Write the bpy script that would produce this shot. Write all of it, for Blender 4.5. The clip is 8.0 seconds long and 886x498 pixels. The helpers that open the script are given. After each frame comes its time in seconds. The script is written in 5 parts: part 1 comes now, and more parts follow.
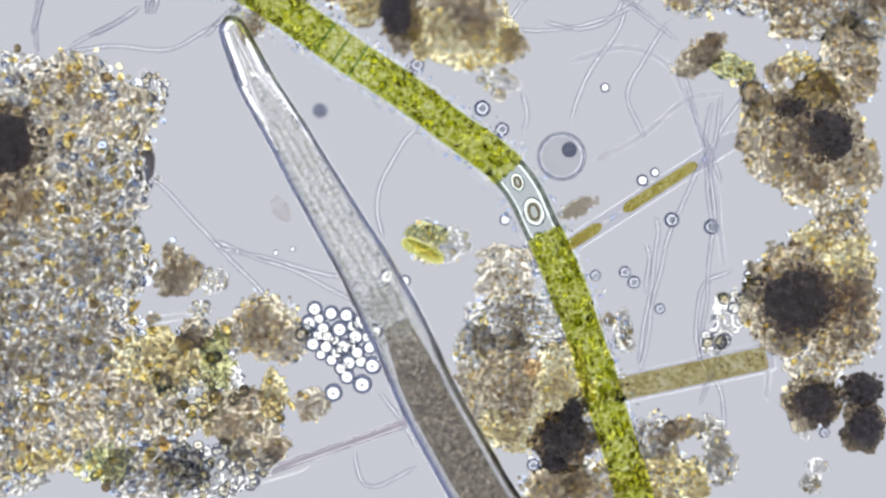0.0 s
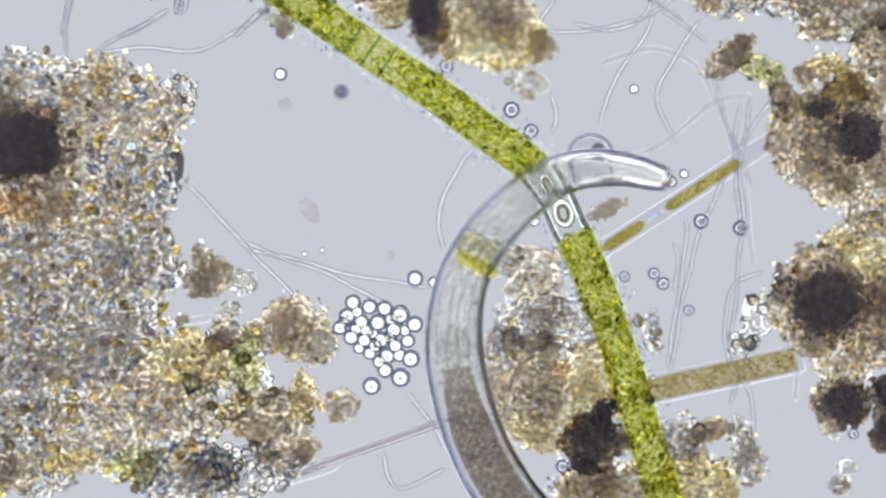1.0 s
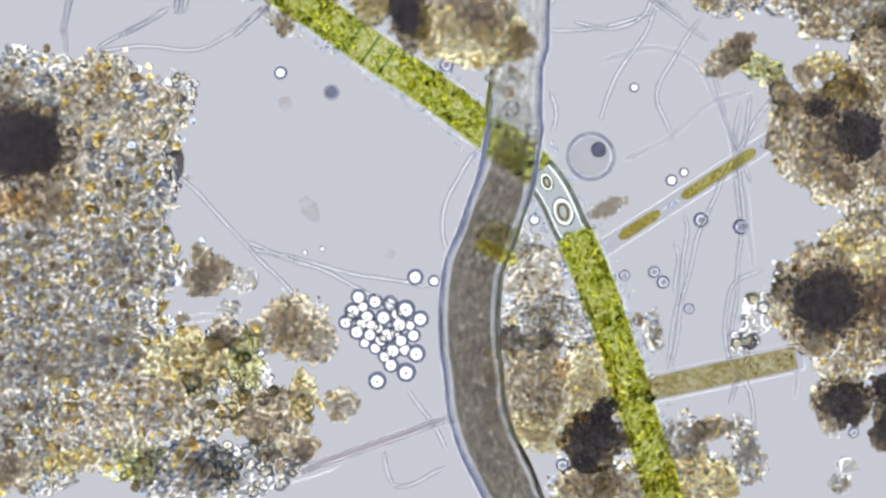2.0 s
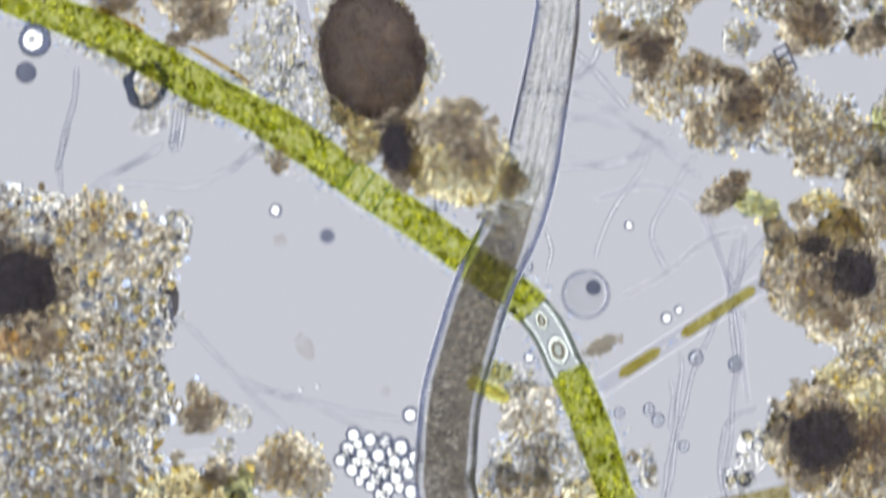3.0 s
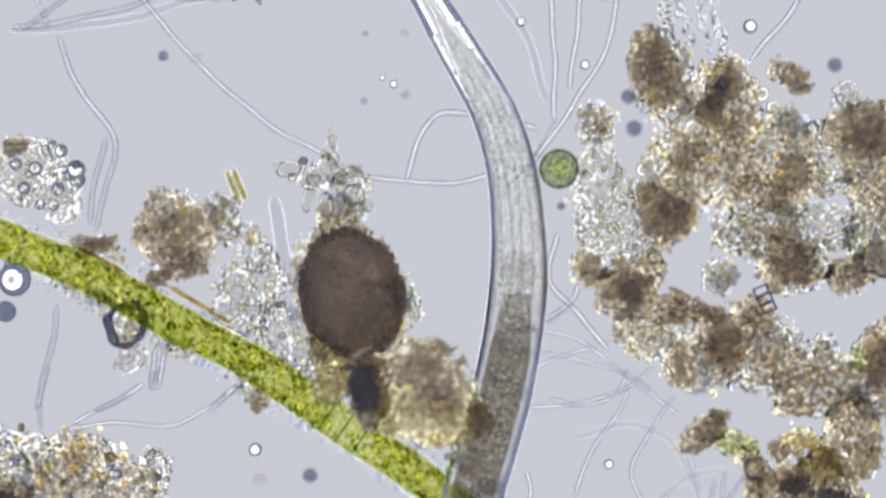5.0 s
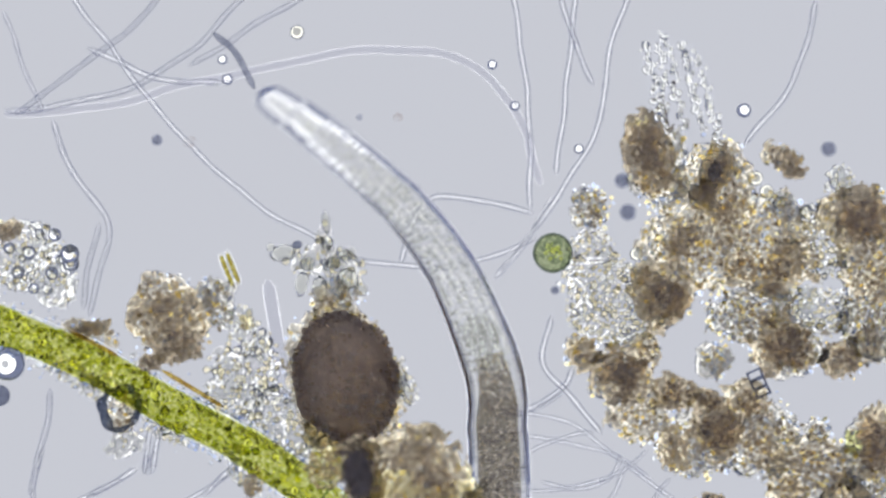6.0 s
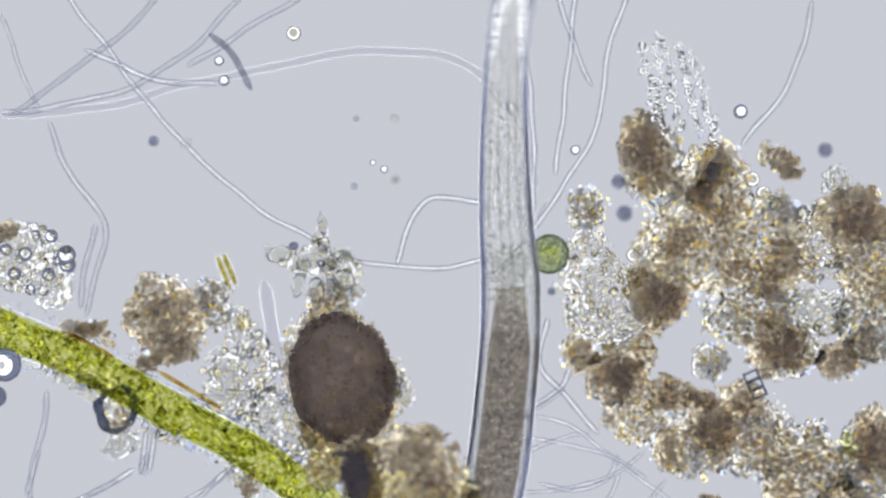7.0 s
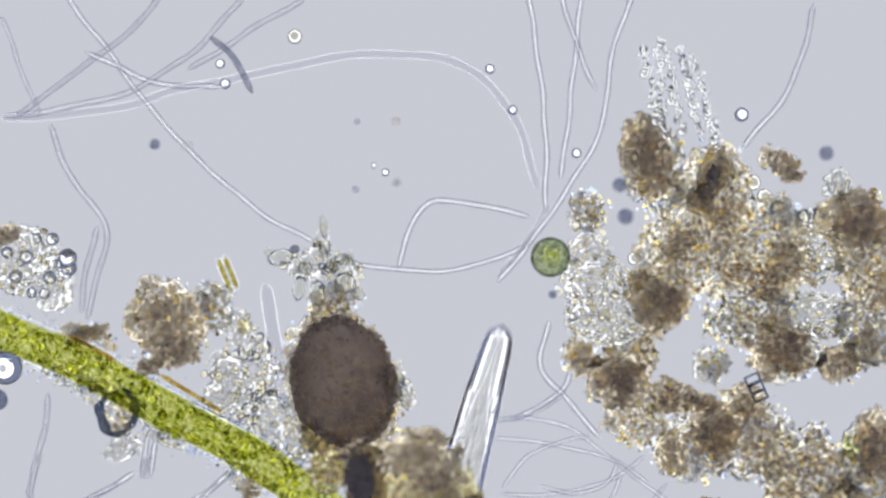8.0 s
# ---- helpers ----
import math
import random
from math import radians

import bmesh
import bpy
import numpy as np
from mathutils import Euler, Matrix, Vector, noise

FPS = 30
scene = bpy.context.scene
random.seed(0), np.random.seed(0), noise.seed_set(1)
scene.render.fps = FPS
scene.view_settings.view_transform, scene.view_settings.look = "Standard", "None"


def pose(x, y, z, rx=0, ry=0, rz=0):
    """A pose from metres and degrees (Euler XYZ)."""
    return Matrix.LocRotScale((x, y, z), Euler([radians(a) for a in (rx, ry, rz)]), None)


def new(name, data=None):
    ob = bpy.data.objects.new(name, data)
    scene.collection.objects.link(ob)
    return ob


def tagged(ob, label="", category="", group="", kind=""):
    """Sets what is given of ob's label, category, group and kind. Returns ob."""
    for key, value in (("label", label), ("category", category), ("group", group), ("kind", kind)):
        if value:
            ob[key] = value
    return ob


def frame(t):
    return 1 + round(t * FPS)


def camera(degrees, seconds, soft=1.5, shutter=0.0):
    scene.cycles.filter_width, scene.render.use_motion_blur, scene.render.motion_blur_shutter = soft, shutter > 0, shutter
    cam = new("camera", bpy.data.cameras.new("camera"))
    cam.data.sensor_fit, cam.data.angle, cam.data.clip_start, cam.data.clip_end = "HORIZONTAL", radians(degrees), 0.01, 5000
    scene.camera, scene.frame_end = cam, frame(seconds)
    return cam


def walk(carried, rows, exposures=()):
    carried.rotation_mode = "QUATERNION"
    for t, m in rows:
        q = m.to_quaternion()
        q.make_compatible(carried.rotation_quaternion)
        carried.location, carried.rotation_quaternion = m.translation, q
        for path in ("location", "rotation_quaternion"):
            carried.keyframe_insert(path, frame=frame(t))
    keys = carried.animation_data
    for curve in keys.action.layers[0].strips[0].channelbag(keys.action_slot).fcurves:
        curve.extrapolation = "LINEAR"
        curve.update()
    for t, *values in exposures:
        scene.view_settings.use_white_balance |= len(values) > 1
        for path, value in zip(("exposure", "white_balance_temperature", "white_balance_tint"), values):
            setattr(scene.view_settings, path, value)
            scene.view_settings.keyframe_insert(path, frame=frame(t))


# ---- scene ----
# The slide is built as an enlarged model: one map unit is U metres.
U = 0.002
HEIGHT = 29.92
cam = camera(6, 8.0, soft=2.45, shutter=0.5)
# the objective is wide open, so that depth is shallow
cam.data.dof.use_dof = True
cam.data.dof.focus_distance = HEIGHT - 80 * U
cam.data.dof.aperture_fstop = 0.25


def eye(du, dv):
    """The microscope's eye over the slide, which has slid by (du, dv) map units."""
    return pose(-du * U, dv * U, HEIGHT)


walk(cam, [
    (0.0, eye(-51.5, -2.5)), (0.5, eye(-51.5, -4)), (0.7, eye(-51.5, -3)), (0.8, eye(-45, -2)), (0.9, eye(-27, -1)),
    (1.0, eye(0, 0)), (1.1, eye(3, 0)), (1.2, eye(1, -1)), (2.3, eye(0, -2.5)), (2.5, eye(0, -2.5)), (2.6, eye(0, 2)),
    (2.7, eye(-1, 50)), (2.8, eye(-4, 97)), (2.9, eye(-6.5, 176)), (3.0, eye(-9, 241)), (3.1, eye(-11, 287)),
    (3.2, eye(-14.5, 325)), (3.3, eye(-17.5, 355)), (3.5, eye(-21, 385)), (3.8, eye(-25.5, 430)), (4.0, eye(-28, 470)),
    (4.1, eye(-30, 487)), (4.5, eye(-35, 555)), (4.7, eye(-38, 594)), (5.0, eye(-45, 663.5)), (5.2, eye(-48, 699)),
    (5.7, eye(-53.5, 779)), (6.0, eye(-56, 812)), (6.3, eye(-56.5, 822)), (6.5, eye(-56.5, 822)), (7.0, eye(-62, 814)),
    (7.5, eye(-60, 820)), (8.0, eye(-60, 819.5))])

# ---- light: the microscope's lamp below the slide, its added ring, and an added bluish fill ----
world = bpy.data.worlds.new("room_light")
scene.world = world
world.use_nodes = True
# added fill for flare: lifts the darks and tints refracted edges blue
world.node_tree.nodes["Background"].inputs[0].default_value = (0.37, 0.42, 0.68, 1)
world.node_tree.nodes["Background"].inputs[1].default_value = 0.50
LAMP_DEPTH = 40.0
LAMP_RADIUS = 9.8
# the ring is an added glow, only there to whiten refracted highlights
RING_RADIUS = 18.2
LAMP_COLOUR = (0.578, 0.594, 0.655)
RING_COLOUR = (1.70, 1.72, 1.78)


def at(u, v, z=0.0):
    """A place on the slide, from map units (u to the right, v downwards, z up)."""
    return Vector(((u - 784) * U, (441 - v) * U, z * U))


# ---- materials ----
def tree(name):
    m = bpy.data.materials.new(name)
    m.use_nodes = True
    m.node_tree.nodes.clear()
    out = m.node_tree.nodes.new("ShaderNodeOutputMaterial")
    return m, m.node_tree.nodes, m.node_tree.links, out


def ramp_of(n, stops):
    r = n.new("ShaderNodeValToRGB")
    el = r.color_ramp.elements
    while len(el) < len(stops):
        el.new(0.5)
    for e, (p, c) in zip(el, stops):
        e.position, e.color = p, (*c, 1)
    return r


def coords(n, l):
    """Object coordinates, shifted for every piece by its own random number."""
    tc, info = n.new("ShaderNodeTexCoord"), n.new("ShaderNodeObjectInfo")
    mul, add = n.new("ShaderNodeMath"), n.new("ShaderNodeVectorMath")
    mul.operation, mul.inputs[1].default_value = "MULTIPLY", 37.0
    l.new(info.outputs["Random"], mul.inputs[0])
    l.new(tc.outputs["Object"], add.inputs[0])
    l.new(mul.outputs[0], add.inputs[1])
    return add.outputs[0]


def noise_of(n, l, co, size, detail=3.0, rough=0.6):
    t = n.new("ShaderNodeTexNoise")
    t.inputs["Scale"].default_value = 1.0 / (size * U)
    t.inputs["Detail"].default_value = detail
    t.inputs["Roughness"].default_value = rough
    l.new(co, t.inputs["Vector"])
    return t.outputs["Fac"]


def film(name, dark, mid, light, body, opacity, size=9.0, patch=60.0, low=0.36, high=0.64):
    """Half-transparent matter: light goes through, tinted and weakened by its grain, and some is scattered."""
    m, n, l, out = tree(name)
    co = coords(n, l)
    fine, broad = noise_of(n, l, co, size, 2.0), noise_of(n, l, co, patch, 2.0)
    mix = n.new("ShaderNodeMath")
    mix.operation, mix.inputs[1].default_value = "MULTIPLY_ADD", 0.35
    off = n.new("ShaderNodeMath")
    off.operation, off.inputs[1].default_value = "SUBTRACT", 0.175
    l.new(broad, mix.inputs[0])
    l.new(fine, mix.inputs[2])
    l.new(mix.outputs[0], off.inputs[0])
    r = ramp_of(n, [(low, dark), ((low + high) / 2, mid), (high, light)])
    l.new(off.outputs[0], r.inputs[0])
    clear, dif, tra = n.new("ShaderNodeBsdfTransparent"), n.new("ShaderNodeBsdfDiffuse"), n.new("ShaderNodeBsdfTranslucent")
    l.new(r.outputs[0], clear.inputs[0])
    tone = n.new("ShaderNodeMix")
    tone.data_type, tone.blend_type = "RGBA", "MULTIPLY"
    tone.inputs["Factor"].default_value = 0.6
    tone.inputs["A"].default_value = (*body, 1)
    l.new(r.outputs[0], tone.inputs["B"])
    l.new(tone.outputs["Result"], dif.inputs[0])
    l.new(tone.outputs["Result"], tra.inputs[0])
    bump = n.new("ShaderNodeBump")
    bump.inputs["Strength"].default_value = 0.5
    bump.inputs["Distance"].default_value = 3 * U
    l.new(fine, bump.inputs["Height"])
    l.new(bump.outputs[0], dif.inputs["Normal"])
    solid, both = n.new("ShaderNodeMixShader"), n.new("ShaderNodeMixShader")
    solid.inputs[0].default_value, both.inputs[0].default_value = 0.6, opacity
    l.new(dif.outputs[0], solid.inputs[1])
    l.new(tra.outputs[0], solid.inputs[2])
    l.new(clear.outputs[0], both.inputs[1])
    l.new(solid.outputs[0], both.inputs[2])
    l.new(both.outputs[0], out.inputs[0])
    return m


def mineral(name, dark, mid, light, body, opacity, ior=1.2, size=9.0, patch=60.0, low=0.36, high=0.64):
    """Packed granules: a clear, stained body whose relief bends the light, with some scattering matter in it."""
    m, n, l, out = tree(name)
    co = coords(n, l)
    fine, broad = noise_of(n, l, co, size, 2.0), noise_of(n, l, co, patch, 2.0)
    mix, off = n.new("ShaderNodeMath"), n.new("ShaderNodeMath")
    mix.operation, mix.inputs[1].default_value = "MULTIPLY_ADD", 0.7
    off.operation, off.inputs[1].default_value = "SUBTRACT", 0.35
    l.new(broad, mix.inputs[0])
    l.new(fine, mix.inputs[2])
    l.new(mix.outputs[0], off.inputs[0])
    r = ramp_of(n, [(low, dark), ((low + high) / 2, mid), (high, light)])
    l.new(off.outputs[0], r.inputs[0])
    g, dif, tra = n.new("ShaderNodeBsdfGlass"), n.new("ShaderNodeBsdfDiffuse"), n.new("ShaderNodeBsdfTranslucent")
    g.inputs["IOR"].default_value, g.inputs["Roughness"].default_value = ior, 0.0
    l.new(r.outputs[0], g.inputs["Color"])
    dif.inputs[0].default_value = tra.inputs[0].default_value = (*body, 1)
    solid, both = n.new("ShaderNodeMixShader"), n.new("ShaderNodeMixShader")
    solid.inputs[0].default_value = 0.6
    some = n.new("ShaderNodeMapRange")
    some.inputs["From Min"].default_value, some.inputs["From Max"].default_value = 0.35, 0.65
    some.inputs["To Min"].default_value, some.inputs["To Max"].default_value = min(1.0, opacity * 1.8), opacity * 0.3
    l.new(broad, some.inputs["Value"])
    l.new(some.outputs[0], both.inputs[0])
    l.new(dif.outputs[0], solid.inputs[1])
    l.new(tra.outputs[0], solid.inputs[2])
    l.new(g.outputs[0], both.inputs[1])
    l.new(solid.outputs[0], both.inputs[2])
    l.new(both.outputs[0], out.inputs[0])
    return m


def glassy(name, ior, tint, tint2=None, rough=0.0):
    """A clear body in water: its index against the water bends the lamp's light at its edges."""
    m, n, l, out = tree(name)
    g = n.new("ShaderNodeBsdfGlass")
    g.inputs["IOR"].default_value, g.inputs["Roughness"].default_value = ior, rough
    geo = n.new("ShaderNodeNewGeometry")
    r = ramp_of(n, [(0.0, tint), (1.0, tint2 or tint)])
    l.new(geo.outputs["Random Per Island"], r.inputs[0])
    l.new(r.outputs[0], g.inputs["Color"])
    l.new(g.outputs[0], out.inputs[0])
    return m


def grit(name, dark, light, through_it):
    """Packed humus grains: each its own shade, nearly opaque, with a little light coming through."""
    m, n, l, out = tree(name)
    geo = n.new("ShaderNodeNewGeometry")
    r = ramp_of(n, [(0.0, dark), (1.0, light)])
    l.new(geo.outputs["Random Per Island"], r.inputs[0])
    dif, tra, clear = n.new("ShaderNodeBsdfDiffuse"), n.new("ShaderNodeBsdfTranslucent"), n.new("ShaderNodeBsdfTransparent")
    solid, both = n.new("ShaderNodeMixShader"), n.new("ShaderNodeMixShader")
    solid.inputs[0].default_value, both.inputs[0].default_value = 0.5, through_it
    for b in (dif, tra, clear):
        l.new(r.outputs[0], b.inputs[0])
    l.new(dif.outputs[0], solid.inputs[1])
    l.new(tra.outputs[0], solid.inputs[2])
    l.new(solid.outputs[0], both.inputs[1])
    l.new(clear.outputs[0], both.inputs[2])
    l.new(both.outputs[0], out.inputs[0])
    return m


def lit(name, colour, strength):
    m, n, l, out = tree(name)
    e = n.new("ShaderNodeEmission")
    e.inputs[0].default_value, e.inputs[1].default_value = (*colour, 1), strength
    l.new(e.outputs[0], out.inputs[0])
    return m


MAT = {
    "grey": mineral("grey_floc", (0.60, 0.59, 0.57), (0.76, 0.75, 0.72), (0.95, 0.94, 0.90), (0.58, 0.56, 0.51), 0.07, 1.30),
    "light": mineral("pale_floc", (0.84, 0.84, 0.82), (0.92, 0.92, 0.90), (0.99, 0.98, 0.97), (0.66, 0.65, 0.61), 0.03, 1.28),
    "tan": mineral("tan_humus", (0.72, 0.68, 0.60), (0.86, 0.82, 0.74), (0.98, 0.96, 0.89), (0.62, 0.57, 0.45), 0.08, 1.27),
    "brown": mineral("brown_humus", (0.68, 0.62, 0.51), (0.82, 0.76, 0.65), (0.96, 0.93, 0.83), (0.60, 0.54, 0.42), 0.14, 1.27),
    "gold": mineral("golden_humus", (0.74, 0.67, 0.46), (0.88, 0.82, 0.62), (0.99, 0.97, 0.82), (0.62, 0.55, 0.34), 0.08, 1.28),
    "dark": mineral("dark_humus", (0.62, 0.56, 0.47), (0.76, 0.70, 0.60), (0.92, 0.88, 0.77), (0.54, 0.49, 0.39), 0.22, 1.27),
    "egg": film("egg_shell", (0.56, 0.50, 0.45), (0.67, 0.60, 0.54), (0.80, 0.73, 0.66), (0.98, 0.89, 0.81), 0.52, 5, 60),
    "pitch": grit("black_humus_grain", (0.60, 0.56, 0.51), (0.82, 0.76, 0.68), 0.66),
    "shellgrain": grit("egg_grain", (0.70, 0.62, 0.52), (0.95, 0.87, 0.74), 0.6),
    "bark": grit("brown_humus_grain", (0.85, 0.79, 0.69), (0.97, 0.94, 0.87), 0.85),
    "cellskin": glassy("empty_cell_skin", 1.3, (0.97, 0.97, 0.95)),
    "black": film("opaque_humus", (0.44, 0.43, 0.43), (0.54, 0.51, 0.49), (0.66, 0.61, 0.56), (0.88, 0.82, 0.76), 0.66, 10, 50),
    "green": mineral("green_matter", (0.66, 0.66, 0.44), (0.81, 0.81, 0.58), (0.96, 0.96, 0.78), (0.46, 0.46, 0.28), 0.08, 1.32),
    "orange": mineral("rust_matter", (0.60, 0.47, 0.32), (0.76, 0.62, 0.44), (0.95, 0.84, 0.64), (0.55, 0.38, 0.20), 0.12, 1.32),
    "umbra": mineral("deep_brown_humus", (0.50, 0.42, 0.31), (0.66, 0.57, 0.44), (0.84, 0.76, 0.60), (0.46, 0.38, 0.27), 0.26, 1.3),
    "ink": mineral("black_humus", (0.40, 0.36, 0.30), (0.55, 0.49, 0.41), (0.72, 0.66, 0.54), (0.36, 0.32, 0.26), 0.40, 1.3),
    "plastidgold": glassy("gold_plastid", 1.06, (0.95, 0.94, 0.52)),
    "bubble": glassy("pale_granule", 1.3, (0.96, 0.92, 0.78), (1.0, 1.0, 0.98)),
    "clear": glassy("clear_granule", 1.24, (0.80, 0.86, 0.98), (0.99, 0.98, 0.94)),
    "amber": glassy("amber_granule", 1.24, (0.98, 0.88, 0.54), (1.0, 0.98, 0.82)),
    "umber": film("umber_granule", (0.55, 0.47, 0.36), (0.70, 0.62, 0.48), (0.86, 0.79, 0.62), (0.4, 0.32, 0.22), 0.2, 7),
    "droplet": glassy("oil_droplet", 1.34, (1.0, 1.0, 0.98)),
    "streak": film("brown_strand", (0.66, 0.50, 0.20), (0.86, 0.72, 0.36), (1.0, 0.94, 0.62), (0.5, 0.4, 0.1), 0.06, 6, 30),
    "thread": glassy("clear_thread", 1.35, (0.97, 0.97, 0.97)),
    "greythread": glassy("grey_thread", 1.16, (0.86, 0.86, 0.87)),
    "cuticle": glassy("worm_cuticle", 1.15, (0.985, 0.985, 0.98)),
    "lip": glassy("worm_tip", 1.23, (0.99, 0.99, 0.98)),
    "gut": film("worm_gut", (0.48, 0.45, 0.41), (0.65, 0.61, 0.56), (1.0, 0.97, 0.90), (0.44, 0.41, 0.36), 0.08, 6, 40, 0.40, 0.64),
    "gutpale": film("pale_worm_gut", (0.70, 0.68, 0.64), (0.82, 0.80, 0.76), (1.0, 0.98, 0.93), (0.5, 0.47, 0.42), 0.05, 6, 40, 0.40, 0.64),
    "gutmid": film("middle_worm_gut", (0.58, 0.55, 0.51), (0.73, 0.70, 0.65), (1.0, 0.97, 0.91), (0.47, 0.44, 0.39), 0.06, 6, 40, 0.40, 0.64),
    "gutgrain": glassy("gut_granule", 1.3, (0.90, 0.86, 0.78), (1.0, 0.98, 0.92)),
    "wormgrain": glassy("worm_granule", 1.22, (0.95, 0.95, 0.92), (1.0, 1.0, 0.98)),
    "wormdash": film("worm_dark_grain", (0.84, 0.84, 0.81), (0.90, 0.90, 0.87), (0.96, 0.96, 0.93), (0.6, 0.6, 0.56), 0.02, 9),
    "tube": glassy("clear_tube", 1.03, (0.94, 0.94, 0.96)),
    "flesh": film("worm_flesh", (0.80, 0.80, 0.78), (0.92, 0.92, 0.90), (1.0, 1.0, 0.98), (0.6, 0.6, 0.55), 0.02, 6, 30),
    "cell": film("cell_sap", (0.72, 0.76, 0.28), (0.91, 0.91, 0.46), (1.0, 1.0, 0.74), (0.50, 0.52, 0.18), 0.04, 5, 50, 0.40, 0.60),
    "palesap": film("pale_cell_sap", (0.84, 0.85, 0.40), (0.95, 0.95, 0.58), (1.0, 1.0, 0.78), (0.50, 0.52, 0.2), 0.03, 7, 40, 0.40, 0.60),
    "chloro": glassy("chloroplast", 1.32, (0.74, 0.77, 0.29), (1.0, 0.99, 0.70)),
    "sheath": glassy("cell_wall", 1.025, (0.98, 0.99, 0.97)),
    "sheath2": glassy("empty_cell_wall", 1.06, (0.95, 0.97, 0.97)),
    "vacuole": glassy("vacuole", 1.22, (1.0, 1.0, 0.97)),
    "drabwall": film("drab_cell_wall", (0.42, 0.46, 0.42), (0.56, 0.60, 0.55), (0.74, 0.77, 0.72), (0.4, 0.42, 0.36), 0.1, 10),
    "palegold": film("pale_golden_filling", (0.72, 0.65, 0.36), (0.86, 0.80, 0.54), (0.97, 0.94, 0.76), (0.5, 0.4, 0.2), 0.04, 7, 40),
    "goldgel": film("golden_plastid", (0.70, 0.62, 0.22), (0.86, 0.79, 0.38), (0.98, 0.95, 0.62), (0.5, 0.40, 0.10), 0.05, 5, 30, 0.42, 0.58),
    "silica": glassy("silica_shell", 1.06, (0.98, 0.98, 0.97)),
    "bead_blue": film("blue_nucleus", (0.46, 0.48, 0.56), (0.56, 0.58, 0.66), (0.68, 0.70, 0.76), (0.3, 0.32, 0.42), 0.16, 10),
    "inkblue": film("blue_black_rim", (0.28, 0.32, 0.42), (0.44, 0.48, 0.56), (0.74, 0.76, 0.78), (0.3, 0.32, 0.4), 0.3, 9),
    "greyblue": film("dark_spore", (0.64, 0.66, 0.72), (0.74, 0.75, 0.80), (0.84, 0.85, 0.88), (0.4, 0.42, 0.5), 0.1, 10),
    "haze": film("spore_coat", (0.78, 0.79, 0.84), (0.86, 0.87, 0.91), (0.94, 0.95, 0.97), (0.5, 0.5, 0.55), 0.05, 8),
    "spore": glassy("grey_spore", 1.32, (0.74, 0.75, 0.78)),
    "oilgold": glassy("yellow_oil", 1.22, (0.99, 0.98, 0.62), (1.0, 1.0, 0.80)),
    "greenball": film("green_cell_body", (0.52, 0.58, 0.42), (0.70, 0.75, 0.56), (0.88, 0.90, 0.72), (0.34, 0.4, 0.22), 0.08, 9),
    "crosswall": film("pale_cross_wall", (0.60, 0.72, 0.62), (0.70, 0.80, 0.70), (0.80, 0.88, 0.78), (0.6, 0.7, 0.65), 0.04, 20),
    "violet": glassy("violet_thread", 1.18, (0.80, 0.77, 0.79)),
}


# ---- mesh tools, in map units ----
def ico(level):
    bm = bmesh.new()
    bmesh.ops.create_icosphere(bm, subdivisions=level, radius=1.0)
    v = np.array([p.co[:] for p in bm.verts])
    f = np.array([[q.index for q in p.verts] for p in bm.faces])
    bm.free()
    return v, f


ICO = {k: ico(k) for k in (1, 2, 3, 4, 5)}


def joined(pieces):
    """Several (vertices, faces) as one."""
    vs, fs, k = [], [], 0
    for v, f in pieces:
        vs.append(np.asarray(v))
        fs += [[int(i) + k for i in face] for face in f]
        k += len(v)
    return np.concatenate(vs), fs


def part(name, shape, material, parent=None, label="", materials=None, index=None, smooth=True):
    """Links one mesh object; vertices are map units about the thing's own base point."""
    v, f = shape
    me = bpy.data.meshes.new(name)
    me.from_pydata((np.asarray(v) * U).tolist(), [], [[int(i) for i in face] for face in f])
    for m in materials or [material]:
        me.materials.append(MAT[m])
    if index is not None:
        me.polygons.foreach_set("material_index", np.asarray(index, dtype=np.int32))
    me.polygons.foreach_set("use_smooth", np.full(len(me.polygons), smooth))
    me.update()
    ob = new(name, me)
    if parent is not None:
        ob.parent = parent
    if label:
        tagged(ob, label)
    return ob


def thing(name, u, v, label, category, group="", kind="", z=0.0):
    ob = new(name)
    ob.location = at(u, v, z)
    ob.empty_display_size = 5 * U
    return tagged(ob, label, category, group, kind)


def lump(c, r, turn=0.0, rough=0.22, level=4, seed=0, grain=0.05, grain_size=9.0):
    """A rounded, uneven lump: centre c, radii r, turned about the upright; (x, y) with y upwards."""
    v, f = ICO[level]
    out = np.empty_like(v)
    size = max(r[0], r[1])
    a, b = math.cos(turn), math.sin(turn)
    for i, p in enumerate(v):
        q = Vector(p)
        k = 1 + rough * noise.fractal(q * 1.5 + Vector((seed * 7.3, seed * 3.1, 0)), 1.0, 2.0, 4)
        k += grain * noise.noise(q * size / grain_size + Vector((0, seed * 5.7, seed)))
        x, y, z = p * k * r
        out[i] = (c[0] + a * x - b * y, c[1] + b * x + a * y, max(c[2] + z, 0.5))
    return out, f


TABLE = np.random.default_rng(77).uniform(0, 1, (256, 256, 3))


def value_noise(x, y, size, seed=0):
    """Smooth noise from 0 to 1 over arrays, with waves of that size."""
    x, y = x / size + seed * 17.31, y / size + seed * 9.73
    i, j = np.floor(x).astype(int), np.floor(y).astype(int)
    a, b = x - i, y - j
    a, b = a * a * (3 - 2 * a), b * b * (3 - 2 * b)
    g = lambda p, q: TABLE[p % 256, q % 256, 0]
    return (g(i, j) * (1 - a) + g(i + 1, j) * a) * (1 - b) + (g(i, j + 1) * (1 - a) + g(i + 1, j + 1) * a) * b


